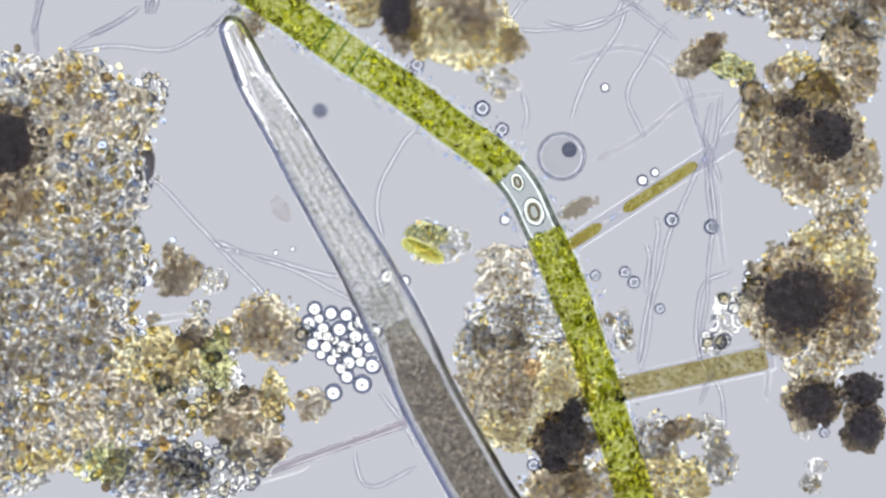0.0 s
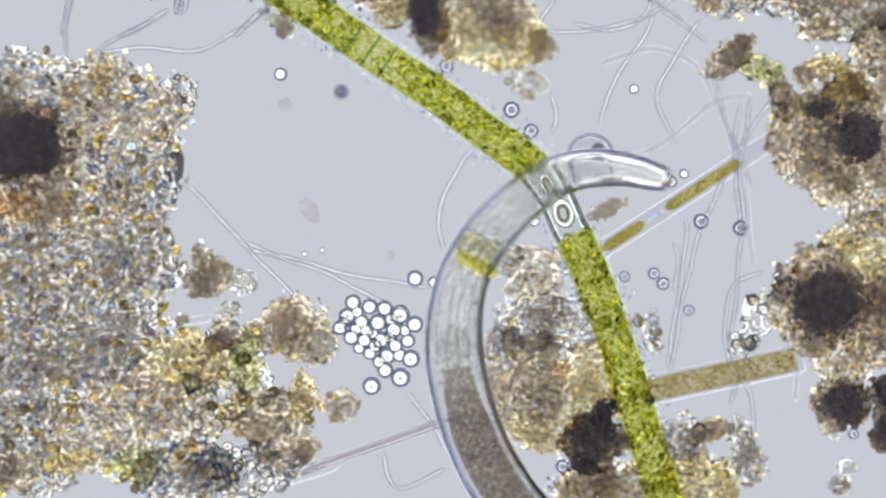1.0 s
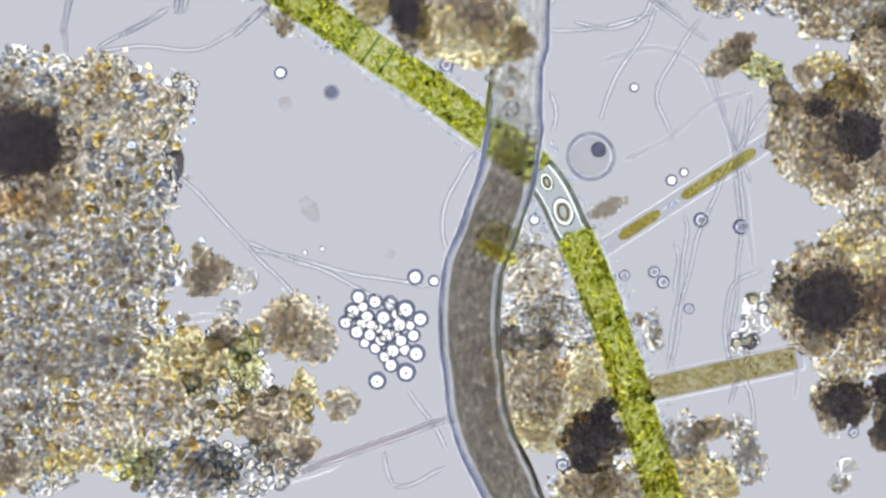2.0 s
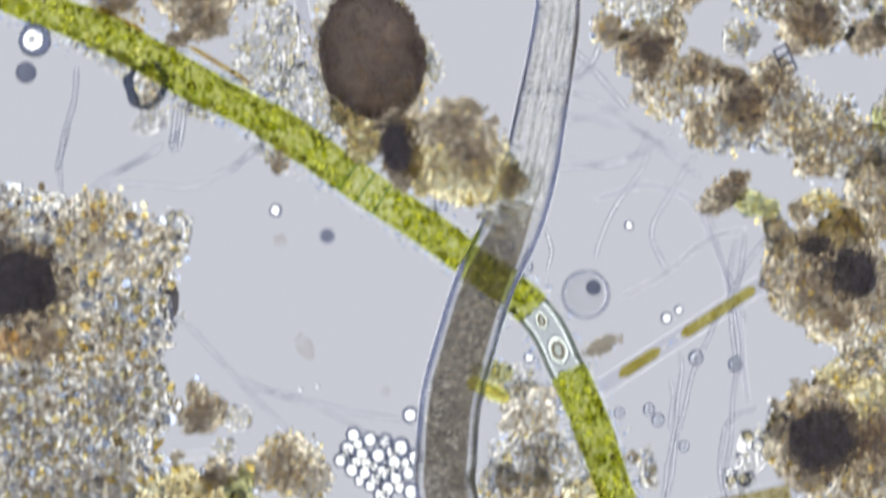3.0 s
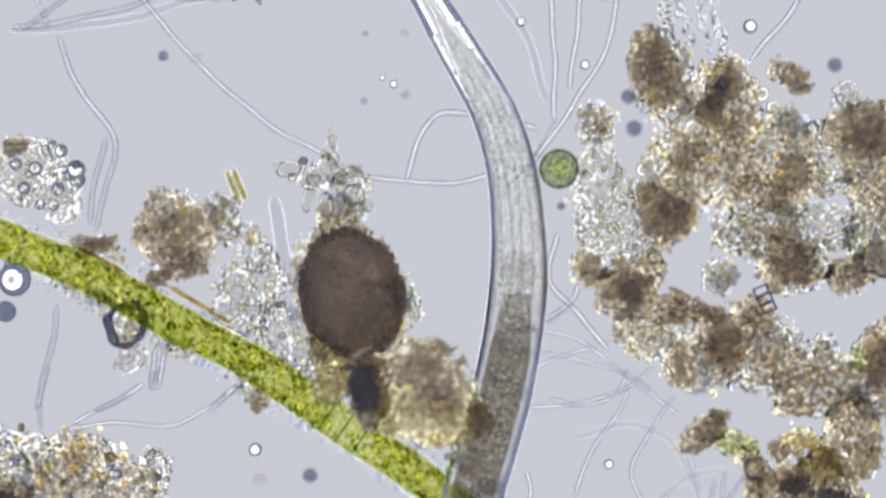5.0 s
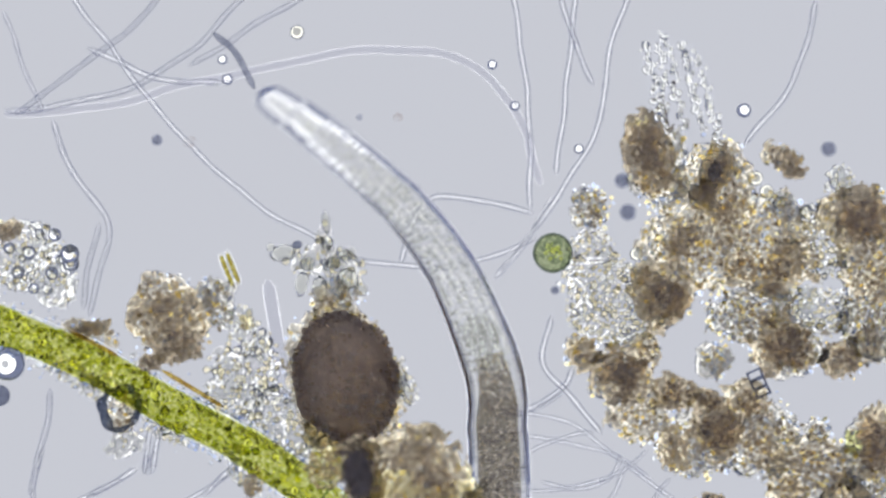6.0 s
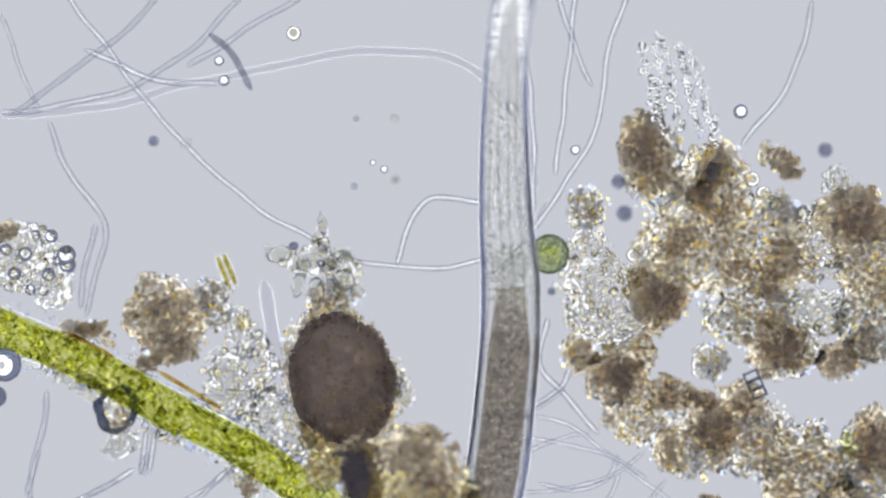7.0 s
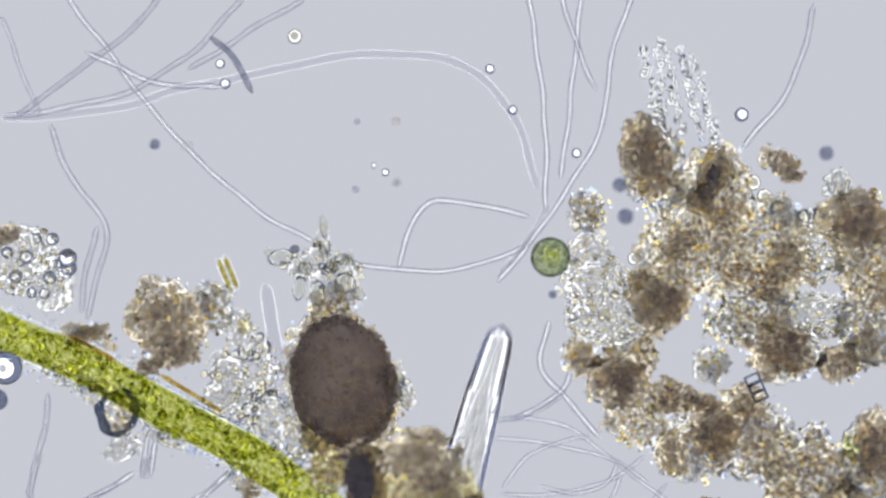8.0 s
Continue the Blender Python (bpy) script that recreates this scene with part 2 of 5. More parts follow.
def domes(x, y, size, seed=0):
    """Heights of packed round granules of about that size, in map units."""
    x, y = x / size + seed * 13.7, y / size + seed * 5.9
    i, j = np.floor(x).astype(int), np.floor(y).astype(int)
    best = np.zeros_like(x)
    for p in (-1, 0, 1):
        for q in (-1, 0, 1):
            h = TABLE[(i + p) % 256, (j + q) % 256]
            d = np.hypot(i + p + h[..., 0] - x, j + q + h[..., 1] - y)
            r = 0.45 + 0.35 * h[..., 2]
            best = np.maximum(best, np.sqrt(np.clip(r * r - d * d, 0, 1)))
    return best * size


def patches(cell):
    """Numbers the joined patches of a grid of cells; the largest comes first."""
    n, m = cell.shape
    label, found = np.zeros(cell.shape, int), []
    for k, start in enumerate(zip(*np.nonzero(cell)), 1):
        if label[start]:
            continue
        stack, count = [start], 0
        label[start] = k
        while stack:
            i, j = stack.pop()
            count += 1
            for p, q in ((i + 1, j), (i - 1, j), (i, j + 1), (i, j - 1)):
                if 0 <= p < n and 0 <= q < m and cell[p, q] and not label[p, q]:
                    label[p, q] = k
                    stack.append((p, q))
        found.append((count, k))
    return [label == k for count, k in sorted(found, reverse=True)]


WEIGHT = {"ink": 4.0, "umbra": 3.5, "dark": 3.0, "orange": 3.0, "brown": 2.0, "gold": 2.0, "green": 2.2, "tan": 1.5, "grey": 1.0, "light": 0.8}


def crust(lobes, seed, ragged=0.44, grain=9.0, relief=1.0, step=2.2):
    """A heap on the slide: the union of uneven lobes (x, y, radii, turn, height, stuff) with granular relief, as one region for each stuff."""
    lo = [min(o[k] - 1.5 * max(o[2], o[3]) for o in lobes) for k in (0, 1)]
    hi = [max(o[k] + 1.5 * max(o[2], o[3]) for o in lobes) for k in (0, 1)]
    x, y = np.meshgrid(np.arange(lo[0], hi[0], step), np.arange(lo[1], hi[1], step), indexing="ij")
    best, owner, rank = np.full_like(x, -1.0), np.full(x.shape, 0), np.full_like(x, -9.0)
    for k, (ox, oy, ru, rv, turn, tall, mat) in enumerate(lobes):
        slow = value_noise(x, y, 38, seed + k) - 0.5
        wob = slow + 0.6 * value_noise(x, y, 16, seed + 3) + 0.45 * value_noise(x, y, 7, seed + 5) - 0.52
        c, s = math.cos(turn), math.sin(turn)
        p, q = ((x - ox) * c + (y - oy) * s) / ru, (-(x - ox) * s + (y - oy) * c) / rv
        part_of = np.hypot(p, q) + 0.5 * slow + 0.4 * (value_noise(x, y, 10, seed + 3 * k + 11) - 0.5)
        d = np.hypot(p, q) + ragged * wob * min(1.6, 48 / min(ru, rv))
        h = np.where(d < 1, tall * (1 - np.clip(d, 0, 1) ** 2), -1.0)
        mine = np.where(part_of < 1.1, (1.12 - part_of) * WEIGHT[mat], -1.0 - part_of)
        owner = np.where(mine > rank, k, owner)
        rank = np.maximum(rank, mine)
        best = np.maximum(best, h)
    inside = best > 0
    fade = np.clip(best / 9, 0.1, 1) ** 0.6
    top = 3.0 + best + relief * fade * (domes(x, y, grain, seed) - 0.3 * grain) + 2.5 * fade * (value_noise(x, y, 5, seed + 8) - 0.5)
    top = np.maximum(top, 3.0)
    cell = patches(inside[:-1, :-1] & inside[1:, :-1] & inside[1:, 1:] & inside[:-1, 1:])[0]
    n, m = x.shape
    v = np.concatenate((np.stack((x, y, top), -1).reshape(-1, 3), np.stack((x, y, np.full_like(x, 0.2 + 0.13 * (seed % 19))), -1).reshape(-1, 3)))
    pad = np.pad(cell, 1)
    kinds = [o[6] for o in lobes]
    stuff = np.array([sorted(set(kinds)).index(k) for k in kinds])[owner[:-1, :-1]]
    regions = []
    names = sorted(set(kinds))
    k = n * m
    for r, patch in [(r, p) for r in range(len(names)) for p in patches(cell & (stuff == r))]:
        i, j = np.nonzero(patch)
        a, b, c, d = i * m + j, (i + 1) * m + j, (i + 1) * m + j + 1, i * m + j + 1
        faces = [np.stack((a, b, c, d), 1), np.stack((d + k, c + k, b + k, a + k), 1)]
        for di, dj, e, f in ((0, -1, a, b), (1, 0, b, c), (0, 1, c, d), (-1, 0, d, a)):
            rim = ~pad[i + 1 + di, j + 1 + dj]
            faces.append(np.stack((e + k, f + k, f, e), 1)[rim])
        if not any(len(rim) for rim in faces[2:]):
            faces.append(np.stack((a + k, b + k, b, a), 1)[:1])
        faces = np.concatenate(faces)
        used, back = np.unique(faces, return_inverse=True)
        regions.append((names[r], (v[used], back.reshape(faces.shape))))
    return regions


def scatter(lobes, spacing, rng):
    """Places for grains over the union of lobes, no two on one spot: x, y, z and the lobe's grain share."""
    lo = [min(o[k] - 1.2 * max(o[2], o[3]) for o in lobes) for k in (0, 1)]
    hi = [max(o[k] + 1.2 * max(o[2], o[3]) for o in lobes) for k in (0, 1)]
    x, y = np.meshgrid(np.arange(lo[0], hi[0], spacing), np.arange(lo[1], hi[1], spacing), indexing="ij")
    x, y = (g.ravel() + rng.uniform(-0.48, 0.48, g.size) * spacing for g in (x, y))
    high, share = np.zeros_like(x), np.zeros_like(x)
    for ox, oy, ru, rv, turn, tall, mat, dense in lobes:
        c, s = math.cos(turn), math.sin(turn)
        d = np.hypot(((x - ox) * c + (y - oy) * s) / ru, (-(x - ox) * s + (y - oy) * c) / rv) + rng.uniform(-0.12, 0.12, x.size)
        h = np.where(d < 0.99, 4 + tall * (1 - np.clip(d, 0, 1) ** 2), 0)
        share = np.where(h > high, dense, share)
        high = np.maximum(high, h)
    keep = (high > 0) & (rng.uniform(0, 1, x.size) < 0.62 * share)
    return np.stack((x, y, high + 3), 1)[keep]


def gem(sides=7):
    """A small rounded crystal with a blunt cone on top."""
    a = np.arange(sides) * 2 * math.pi / sides
    v = [(0, 0, 0.72)] + [(0.72 * math.cos(t), 0.72 * math.sin(t), 0.2) for t in a] + [(math.cos(t), math.sin(t), -0.12) for t in a] + [(0, 0, -0.42)]
    f = []
    for j in range(sides):
        k, p, q = (j + 1) % sides, 1 + j, 1 + (j + 1) % sides
        f += [(0, p, q), (p, p + sides, q), (q, p + sides, q + sides), (2 * sides + 1, q + sides, p + sides)]
    return np.array(v), np.array(f)


GEM = gem()


def gem_rows(centres, radii, rng):
    """Many small crystals in one mesh, each turned and stretched a little."""
    v, f = GEM
    c, r = np.asarray(centres), np.asarray(radii)
    n = len(c)
    turn = rng.uniform(0, 6.283, n)
    stretch = rng.uniform(0.75, 1.25, (n, 1, 3)) * r[:, None, None]
    p = v[None] * stretch
    x = p[..., 0] * np.cos(turn)[:, None] - p[..., 1] * np.sin(turn)[:, None]
    y = p[..., 0] * np.sin(turn)[:, None] + p[..., 1] * np.cos(turn)[:, None]
    p = np.stack((x, y, p[..., 2]), -1) + c[:, None, :]
    return p.reshape(-1, 3), (f[None] + (np.arange(n) * len(v))[:, None, None]).reshape(-1, 3)


def core_cloud(lobes, rng):
    """Places and radii for the dark grains packed in a heap's thick cores, thinning out outwards."""
    cs, rs = [], []
    for x, y, ru, rv, turn, fill in lobes:
        n = max(6, int(0.12 * ru * rv * fill))
        d, a = 0.66 * np.sqrt(rng.uniform(0, 1, n)), rng.uniform(0, 6.283, n)
        p, q = d * np.cos(a) + rng.normal(0, 0.22, n), d * np.sin(a) + rng.normal(0, 0.22, n)
        tall = min(230, 3.4 * min(ru, rv)) * np.clip(1.1 - p * p - q * q, 0.05, 1)
        c, s = math.cos(turn), math.sin(turn)
        cs.append(np.stack((x + ru * p * c - rv * q * s, y + ru * p * s + rv * q * c, 45 + tall * rng.uniform(0, 1, n)), 1))
        rs.append(rng.uniform(2.6, 5.2, n))
    return np.concatenate(cs), np.concatenate(rs)


def drop_shape(r, z):
    """A clear drop with a blunt crown, turned about the upright."""
    rho = np.sin(np.linspace(0, math.pi, 15))
    rho[0], rho[1], rho[-1] = 0.01, 0.10, 0.02
    top = 0.85 * (1 - rho) + 0.35 * np.sqrt(np.clip(1 - rho ** 2, 0, 1))
    low = -0.8 * np.sqrt(np.clip(1 - rho ** 2, 0, 1))
    h = np.where(np.arange(15) <= 7, top, low)
    a = np.arange(20) * 2 * math.pi / 20
    v = np.stack((rho[:, None] * np.cos(a) * r, rho[:, None] * np.sin(a) * r, np.repeat(h[:, None] * r + z, 20, 1)), -1).reshape(-1, 3)
    f = [(i * 20 + j, (i + 1) * 20 + j, (i + 1) * 20 + (j + 1) % 20, i * 20 + (j + 1) % 20) for i in range(14) for j in range(20)]
    return v, f + [tuple(range(20)), tuple(280 + j for j in range(20))[::-1]]


def bead_rows(centres, radii, level=1, squash=1.0, rng=None):
    """Many small rounded grains in one mesh."""
    v, f = ICO[level]
    c, r = np.asarray(centres), np.asarray(radii)
    n = len(c)
    if rng is None:
        stretch = np.ones((n, 1, 3))
    else:
        stretch = rng.uniform(0.7, 1.3, (n, 1, 3))
    vs = v[None] * r[:, None, None] * stretch * np.array((1, 1, squash)) + c[:, None, :]
    fs = f[None] + (np.arange(n) * len(v))[:, None, None]
    return vs.reshape(-1, 3), fs.reshape(-1, 3)


def spline(points, step=6.0):
    """A smooth line through points, with even steps."""
    p = [np.asarray(q, float) for q in points]
    p = [2 * p[0] - p[1]] + p + [2 * p[-1] - p[-2]]
    line = []
    for a, b, c, d in zip(p, p[1:], p[2:], p[3:]):
        k = max(2, int(np.linalg.norm(c - b) / 3))
        for t in np.arange(k) / k:
            line.append(0.5 * (2 * b + (c - a) * t + (2 * a - 5 * b + 4 * c - d) * t * t + (3 * b - a - 3 * c + d) * t ** 3))
    line.append(p[-2])
    line = np.array(line)
    s = np.concatenate(([0], np.cumsum(np.linalg.norm(np.diff(line, axis=0), axis=1))))
    if step is None:
        return s, line
    k = max(2, int(s[-1] / step))
    even = np.linspace(0, s[-1], k + 1)
    return np.stack([np.interp(even, s, line[:, i]) for i in range(line.shape[1])], axis=1)


def sweep(line, radius, sides=10, caps=True, flat=1.0):
    """A tube along a line of (x, y, z); radius: a number, or one for each place."""
    line = np.asarray(line, float)
    r = np.broadcast_to(radius, len(line))
    t = np.gradient(line, axis=0)
    t /= np.linalg.norm(t, axis=1)[:, None] + 1e-9
    side = np.cross(t, (0, 0, 1.0))
    side /= np.linalg.norm(side, axis=1)[:, None] + 1e-9
    up = np.cross(side, t)
    a = np.arange(sides) * 2 * math.pi / sides
    ring = np.cos(a)[None, :, None] * side[:, None] + flat * np.sin(a)[None, :, None] * up[:, None]
    v = (line[:, None] + ring * r[:, None, None]).reshape(-1, 3)
    f = []
    for i in range(len(line) - 1):
        for j in range(sides):
            k = (j + 1) % sides
            f.append((i * sides + j, i * sides + k, (i + 1) * sides + k, (i + 1) * sides + j))
    if caps:
        f.append(tuple(range(sides))[::-1])
        f.append(tuple((len(line) - 1) * sides + j for j in range(sides)))
    return v, f


def ridge(line, radius):
    """A strand with a flat foot and a low ridge along its crown."""
    profile = np.array(((-1, -0.3), (1, -0.3), (0.98, 0), (0.72, 0.42), (0.13, 0.51), (0, 0.638), (-0.13, 0.51), (-0.72, 0.42), (-0.98, 0)))
    line = np.asarray(line, float)
    r = np.broadcast_to(radius, len(line))[:, None, None]
    t = np.gradient(line, axis=0)
    side = np.cross(t, (0, 0, 1.0))
    side /= np.linalg.norm(side, axis=1)[:, None] + 1e-9
    k = len(profile)
    v = (line[:, None] + r * (profile[None, :, :1] * side[:, None] + profile[None, :, 1:] * np.array((0, 0, 1.0)))).reshape(-1, 3)
    f = [(i * k + j, i * k + (j + 1) % k, (i + 1) * k + (j + 1) % k, (i + 1) * k + j) for i in range(len(line) - 1) for j in range(k)]
    return v, f + [tuple(range(k))[::-1], tuple((len(line) - 1) * k + j for j in range(k))]


def local(u, v, points):
    """Map points (u, v, z) about the base point (u, v), y upwards."""
    p = np.asarray(points, float)
    z = p[:, 2] if p.shape[1] > 2 else np.zeros(len(p))
    return np.stack((p[:, 0] - u, v - p[:, 1], z), axis=1)


# ---- the large structure: lamp, slide, table ----
def disc(inner, outer, z, sides=96):
    a = np.arange(sides) * 2 * math.pi / sides
    v, f = [], []
    for r in (inner, outer):
        v += [(r * math.cos(t) / U, r * math.sin(t) / U, z / U) for t in a]
    for j in range(sides):
        k = (j + 1) % sides
        f.append((j, sides + j, sides + k, k))
    return np.array(v), f


def lamp():
    base = tagged(new("microscope_lamp"), "round microscope lamp with a bright outer ring, under the slide", "lamp", kind="structure")
    base.location = (0, 0.8, -LAMP_DEPTH)
    MAT["lamp"] = lit("lamp_diffuser", LAMP_COLOUR, 1.0)
    MAT["ring"] = lit("lamp_ring", RING_COLOUR, 1.0)
    MAT["housing"] = film("black_housing", (0.02, 0.02, 0.02), (0.03, 0.03, 0.03), (0.04, 0.04, 0.04), (0.03, 0.03, 0.03), 1.0, 200)
    part("diffuser", disc(0.005, LAMP_RADIUS, 0), "lamp", base, "glowing white diffuser")
    # added emitter outside the lamp: grains and edges refract it as bright highlights
    part("light_ring", disc(LAMP_RADIUS, RING_RADIUS, 0), "ring", base, "brighter outer ring")
    part("housing", disc(RING_RADIUS + 0.02, RING_RADIUS + 0.6, 0.1), "housing", base, "black metal housing")


def slide():
    MAT["slide"] = glassy("slide_glass", 1.02, (1, 1, 1))
    x, y0, y1, d = 2.4, -1.8, 3.4, 0.2
    v = [(a / U, b / U, c / U) for c in (-d, 0) for a, b in ((-x, y0), (x, y0), (x, y1), (-x, y1))]
    f = [(3, 2, 1, 0), (4, 5, 6, 7), (0, 1, 5, 4), (1, 2, 6, 5), (2, 3, 7, 6), (3, 0, 4, 7)]
    ob = part("glass_slide", (np.array(v), f), "slide")
    ob.data.polygons.foreach_set("use_smooth", np.zeros(6, dtype=bool))
    ob.visible_shadow = False
    tagged(ob, "clear flat glass slide under the water film", "glass slide", kind="structure")


lamp()
slide()


# ---- debris clumps ----
DRIFTS = []
CLUMPS = 0
SOLID = ("black", "egg")
# how densely dark grains fill the cores of each stuff
PITCH = {"ink": 1.1}
BARK = {"umbra": 0.85, "dark": 0.55, "brown": 0.34, "gold": 0.14, "grey": 0.26, "tan": 0.16}


def clump(name, label, lobes, off=(0, 0), grains=1.0, size=(2.3, 5.0), mix=(0.6, 0.32, 0.08), category="debris", lift=0.0):
    """A heap of lumps with a crust of grains. A lump: u, v, radii, turn in degrees, stuff, and grains for each area."""
    global CLUMPS
    CLUMPS += 1
    rng = np.random.default_rng(100 + CLUMPS)
    lobes = [(u + off[0], v + off[1], *rest) for u, v, *rest in lobes]
    given = lobes
    if len(lobes) > 6:
        # dark cores fade out through a paler stuff
        paler = {"ink": "dark", "umbra": "dark", "dark": "brown"}
        cores = [(u, v, 0.86 * ru, 0.86 * rv, turn, mat, dense) if mat in paler else (u, v, ru, rv, turn, mat, dense) for u, v, ru, rv, turn, mat, dense in lobes]
        lobes = cores + [(u, v, 1.14 * ru, 1.14 * rv, turn, paler[mat], dense) for u, v, ru, rv, turn, mat, dense in lobes if mat in paler]
    bu, bv = lobes[0][:2]
    base = thing(name, bu, bv, label, category, z=lift)
    heaps, seeds, pale = [], [], []
    for k, (u, v, ru, rv, turn, mat, dense) in enumerate(lobes):
        tall = min(34.0, 0.55 * min(ru, rv)) if mat not in SOLID else min(44.0, 0.7 * min(ru, rv))
        centre = (u - bu, bv - v, 0.5 * tall)
        if mat in SOLID:
            part("lump", lump((u - bu, bv - v, 0.85 * tall), (ru, rv, tall), radians(turn), 0.12, 5 if ru > 40 else 4, CLUMPS * 13 + k, 0.07, 6.0), mat, base)
        else:
            lobe = (centre[0], centre[1], ru * 1.1, rv * 1.1, radians(turn), tall, mat)
            (pale if mat == "light" else seeds).append((*lobe, dense * grains))
            near = [h for h in heaps if any(math.hypot(o[0] - lobe[0], o[1] - lobe[1]) < 0.75 * (min(o[2:4]) + min(lobe[2:4])) for o in h)]
            heaps = [h for h in heaps if h not in near] + [sum(near, []) + [lobe]]
    for stuff, name_of, fills in (("pitch", "dark_core", PITCH), ("bark", "brown_core", BARK)):
        cores = [(u - bu, bv - v, ru, rv, radians(turn), fills[mat]) for u, v, ru, rv, turn, mat, dense in given if mat in fills]
        if cores:
            tagged(part(name_of, bead_rows(*core_cloud(cores, rng), 1, 0.8, rng), stuff, base, "soft core of packed humus grains"), kind="stuff")
    for k, (u, v, ru, rv, turn, mat, dense) in enumerate(given):
        if mat == "ink":
            part("core", lump((u - bu, bv - v, 46), (0.70 * ru, 0.70 * rv, 40), radians(turn), 0.22, 4, CLUMPS * 17 + k, 0.05, 9.0), "black", base, "smooth blackish core")
    for k, heap in enumerate(heaps):
        for mat, shape in crust(heap, CLUMPS * 7 + k, grain=0.9 * (size[0] + size[1])):
            part("lump", shape, mat, base)
    if seeds:
        cs = scatter(seeds, 1.15 * (size[0] + size[1]), rng)
        n = len(cs)
        rs = rng.uniform(size[0], size[1], n) * rng.choice((0.7, 1.0, 1.0, 1.3), n)
        pick = rng.uniform(0, 1, n)
        ms = np.where(pick < mix[0], 0, np.where(pick < mix[0] + mix[1], 1, 2))
        if n:
            ob = part("granule_crust", gem_rows(cs, rs, rng), None, base, "crust of clear, amber and dark granules",
                      ("clear", "amber", "umber"), np.repeat(ms, len(GEM[1])), smooth=False)
            tagged(ob, kind="stuff")
    if pale:
        cs = scatter(pale, 1.2 * (size[0] + size[1]), rng)
        if len(cs):
            rs = rng.uniform(size[0], size[1], len(cs)) * rng.choice((0.9, 1.2, 1.6), len(cs))
            tagged(part("granule_layer", bead_rows(cs + np.array((0, 0, 2.0)), rs, 2, 0.9, rng), "bubble", base, "layer of small round clear granules"), kind="stuff")
    return base


UPPER_HEAP = [
    (90, 470, 160, 130, 0, "grey", 1.5), (60, 190, 95, 95, 0, "grey", 1.5), (180, 190, 105, 85, 10, "tan", 1.3), (270, 210, 62, 58, 0, "tan", 0.9),
    (120, 330, 150, 105, 0, "tan", 1.4), (245, 330, 72, 75, 0, "grey", 1.4), (240, 465, 82, 90, 0, "grey", 1.5), (70, 640, 140, 125, 0, "grey", 1.5), (185, 152, 26, 38, 15, "brown", 0.6), (30, 360, 45, 33, 0, "orange", 0.5), (46, 260, 98, 76, 0, "ink", 0.3), (90, 345, 90, 60, 0, "brown", 0.8)]
LOWER_HEAP = [
    (195, 620, 110, 100, 0, "grey", 1.5), (50, 780, 100, 90, 0, "grey", 1.5), (180, 760, 110, 75, 0, "tan", 1.5), (320, 730, 85, 60, 0, "tan", 1.4),
    (330, 830, 90, 50, 0, "grey", 1.4), (440, 830, 90, 45, 0, "light", 1.2), (250, 700, 90, 60, 0, "tan", 1.3), (400, 690, 80, 70, 0, "light", 1.0)]
BROWN_PATCHES = [
    (335, 650, 80, 58, 0, "gold", 1.0), (440, 640, 32, 58, 0, "green", 0.8), (400, 598, 30, 26, 0, "dark", 0.5), (300, 690, 45, 30, 0, "tan", 1.0), (490, 745, 64, 52, 0, "brown", 0.9), (540, 798, 20, 24, 20, "dark", 0.3),
    (540, 700, 28, 36, 0, "gold", 0.9), (500, 800, 46, 30, 0, "tan", 0.9), (240, 820, 50, 30, 10, "green", 1.0), (125, 815, 56, 20, 12, "gold", 1.0), (345, 788, 12, 17, 0, "orange", 0.4), (25, 835, 30, 34, 0, "dark", 0.5), (420, 730, 10, 55, 0, "gold", 0.8)]
clump("granular_mass", "large heap of pale and amber granules with brown patches", UPPER_HEAP + LOWER_HEAP + BROWN_PATCHES, size=(4.4, 8.6), mix=(0.60, 0.36, 0.04), lift=90)
clump("granule_tuft", "small tuft of clear and amber granules on the heap's rim", [(325, 165, 26, 30, 0, "light", 1.8), (300, 262, 24, 20, 0, "grey", 1.5)], size=(3, 5.5))
clump("dark_seed", "small dark blue-black seed at the heap's rim", [(308, 298, 17, 33, -14, "black", 0.0), (332, 318, 9, 9, 0, "light", 0)], category="seed")
clump("debris_flake", "small dark brown flake with a tail of clear granules", [
    (368, 488, 42, 36, 20, "dark", 0.5), (355, 455, 16, 26, 0, "brown", 0.6), (425, 500, 26, 22, 0, "light", 1.6), (405, 548, 20, 16, 0, "light", 1.6), (322, 566, 12, 11, 0, "dark", 0.2)],
    size=(2.0, 4.3))
clump("debris_clump", "brown clump of humus with amber granules", [
    (520, 578, 58, 55, 0, "brown", 0.7), (560, 605, 34, 40, 0, "tan", 0.7), (470, 600, 36, 34, 0, "tan", 0.8)], size=(2.0, 4.3), mix=(0.5, 0.42, 0.08))
clump("pale_cyst", "small grey cyst with a dark rim", [(605, 720, 28, 27, 0, "tan", 0.2), (596, 738, 14, 12, 0, "brown", 0)], category="cyst")
clump("debris_clump", "loose tan clump of humus beneath the green filament", [
    (945, 690, 72, 85, 0, "brown", 1.0), (960, 565, 72, 55, 0, "grey", 1.2), (945, 490, 52, 45, 0, "tan", 0.4), (1005, 575, 52, 45, 0, "light", 1.4),
    (1035, 690, 62, 75, 0, "gold", 0.6), (992, 653, 19, 19, 0, "orange", 0.3), (900, 620, 40, 50, 0, "grey", 1.2), (950, 760, 60, 40, 0, "gold", 0.6)], size=(2.0, 4.3), mix=(0.6, 0.34, 0.06))
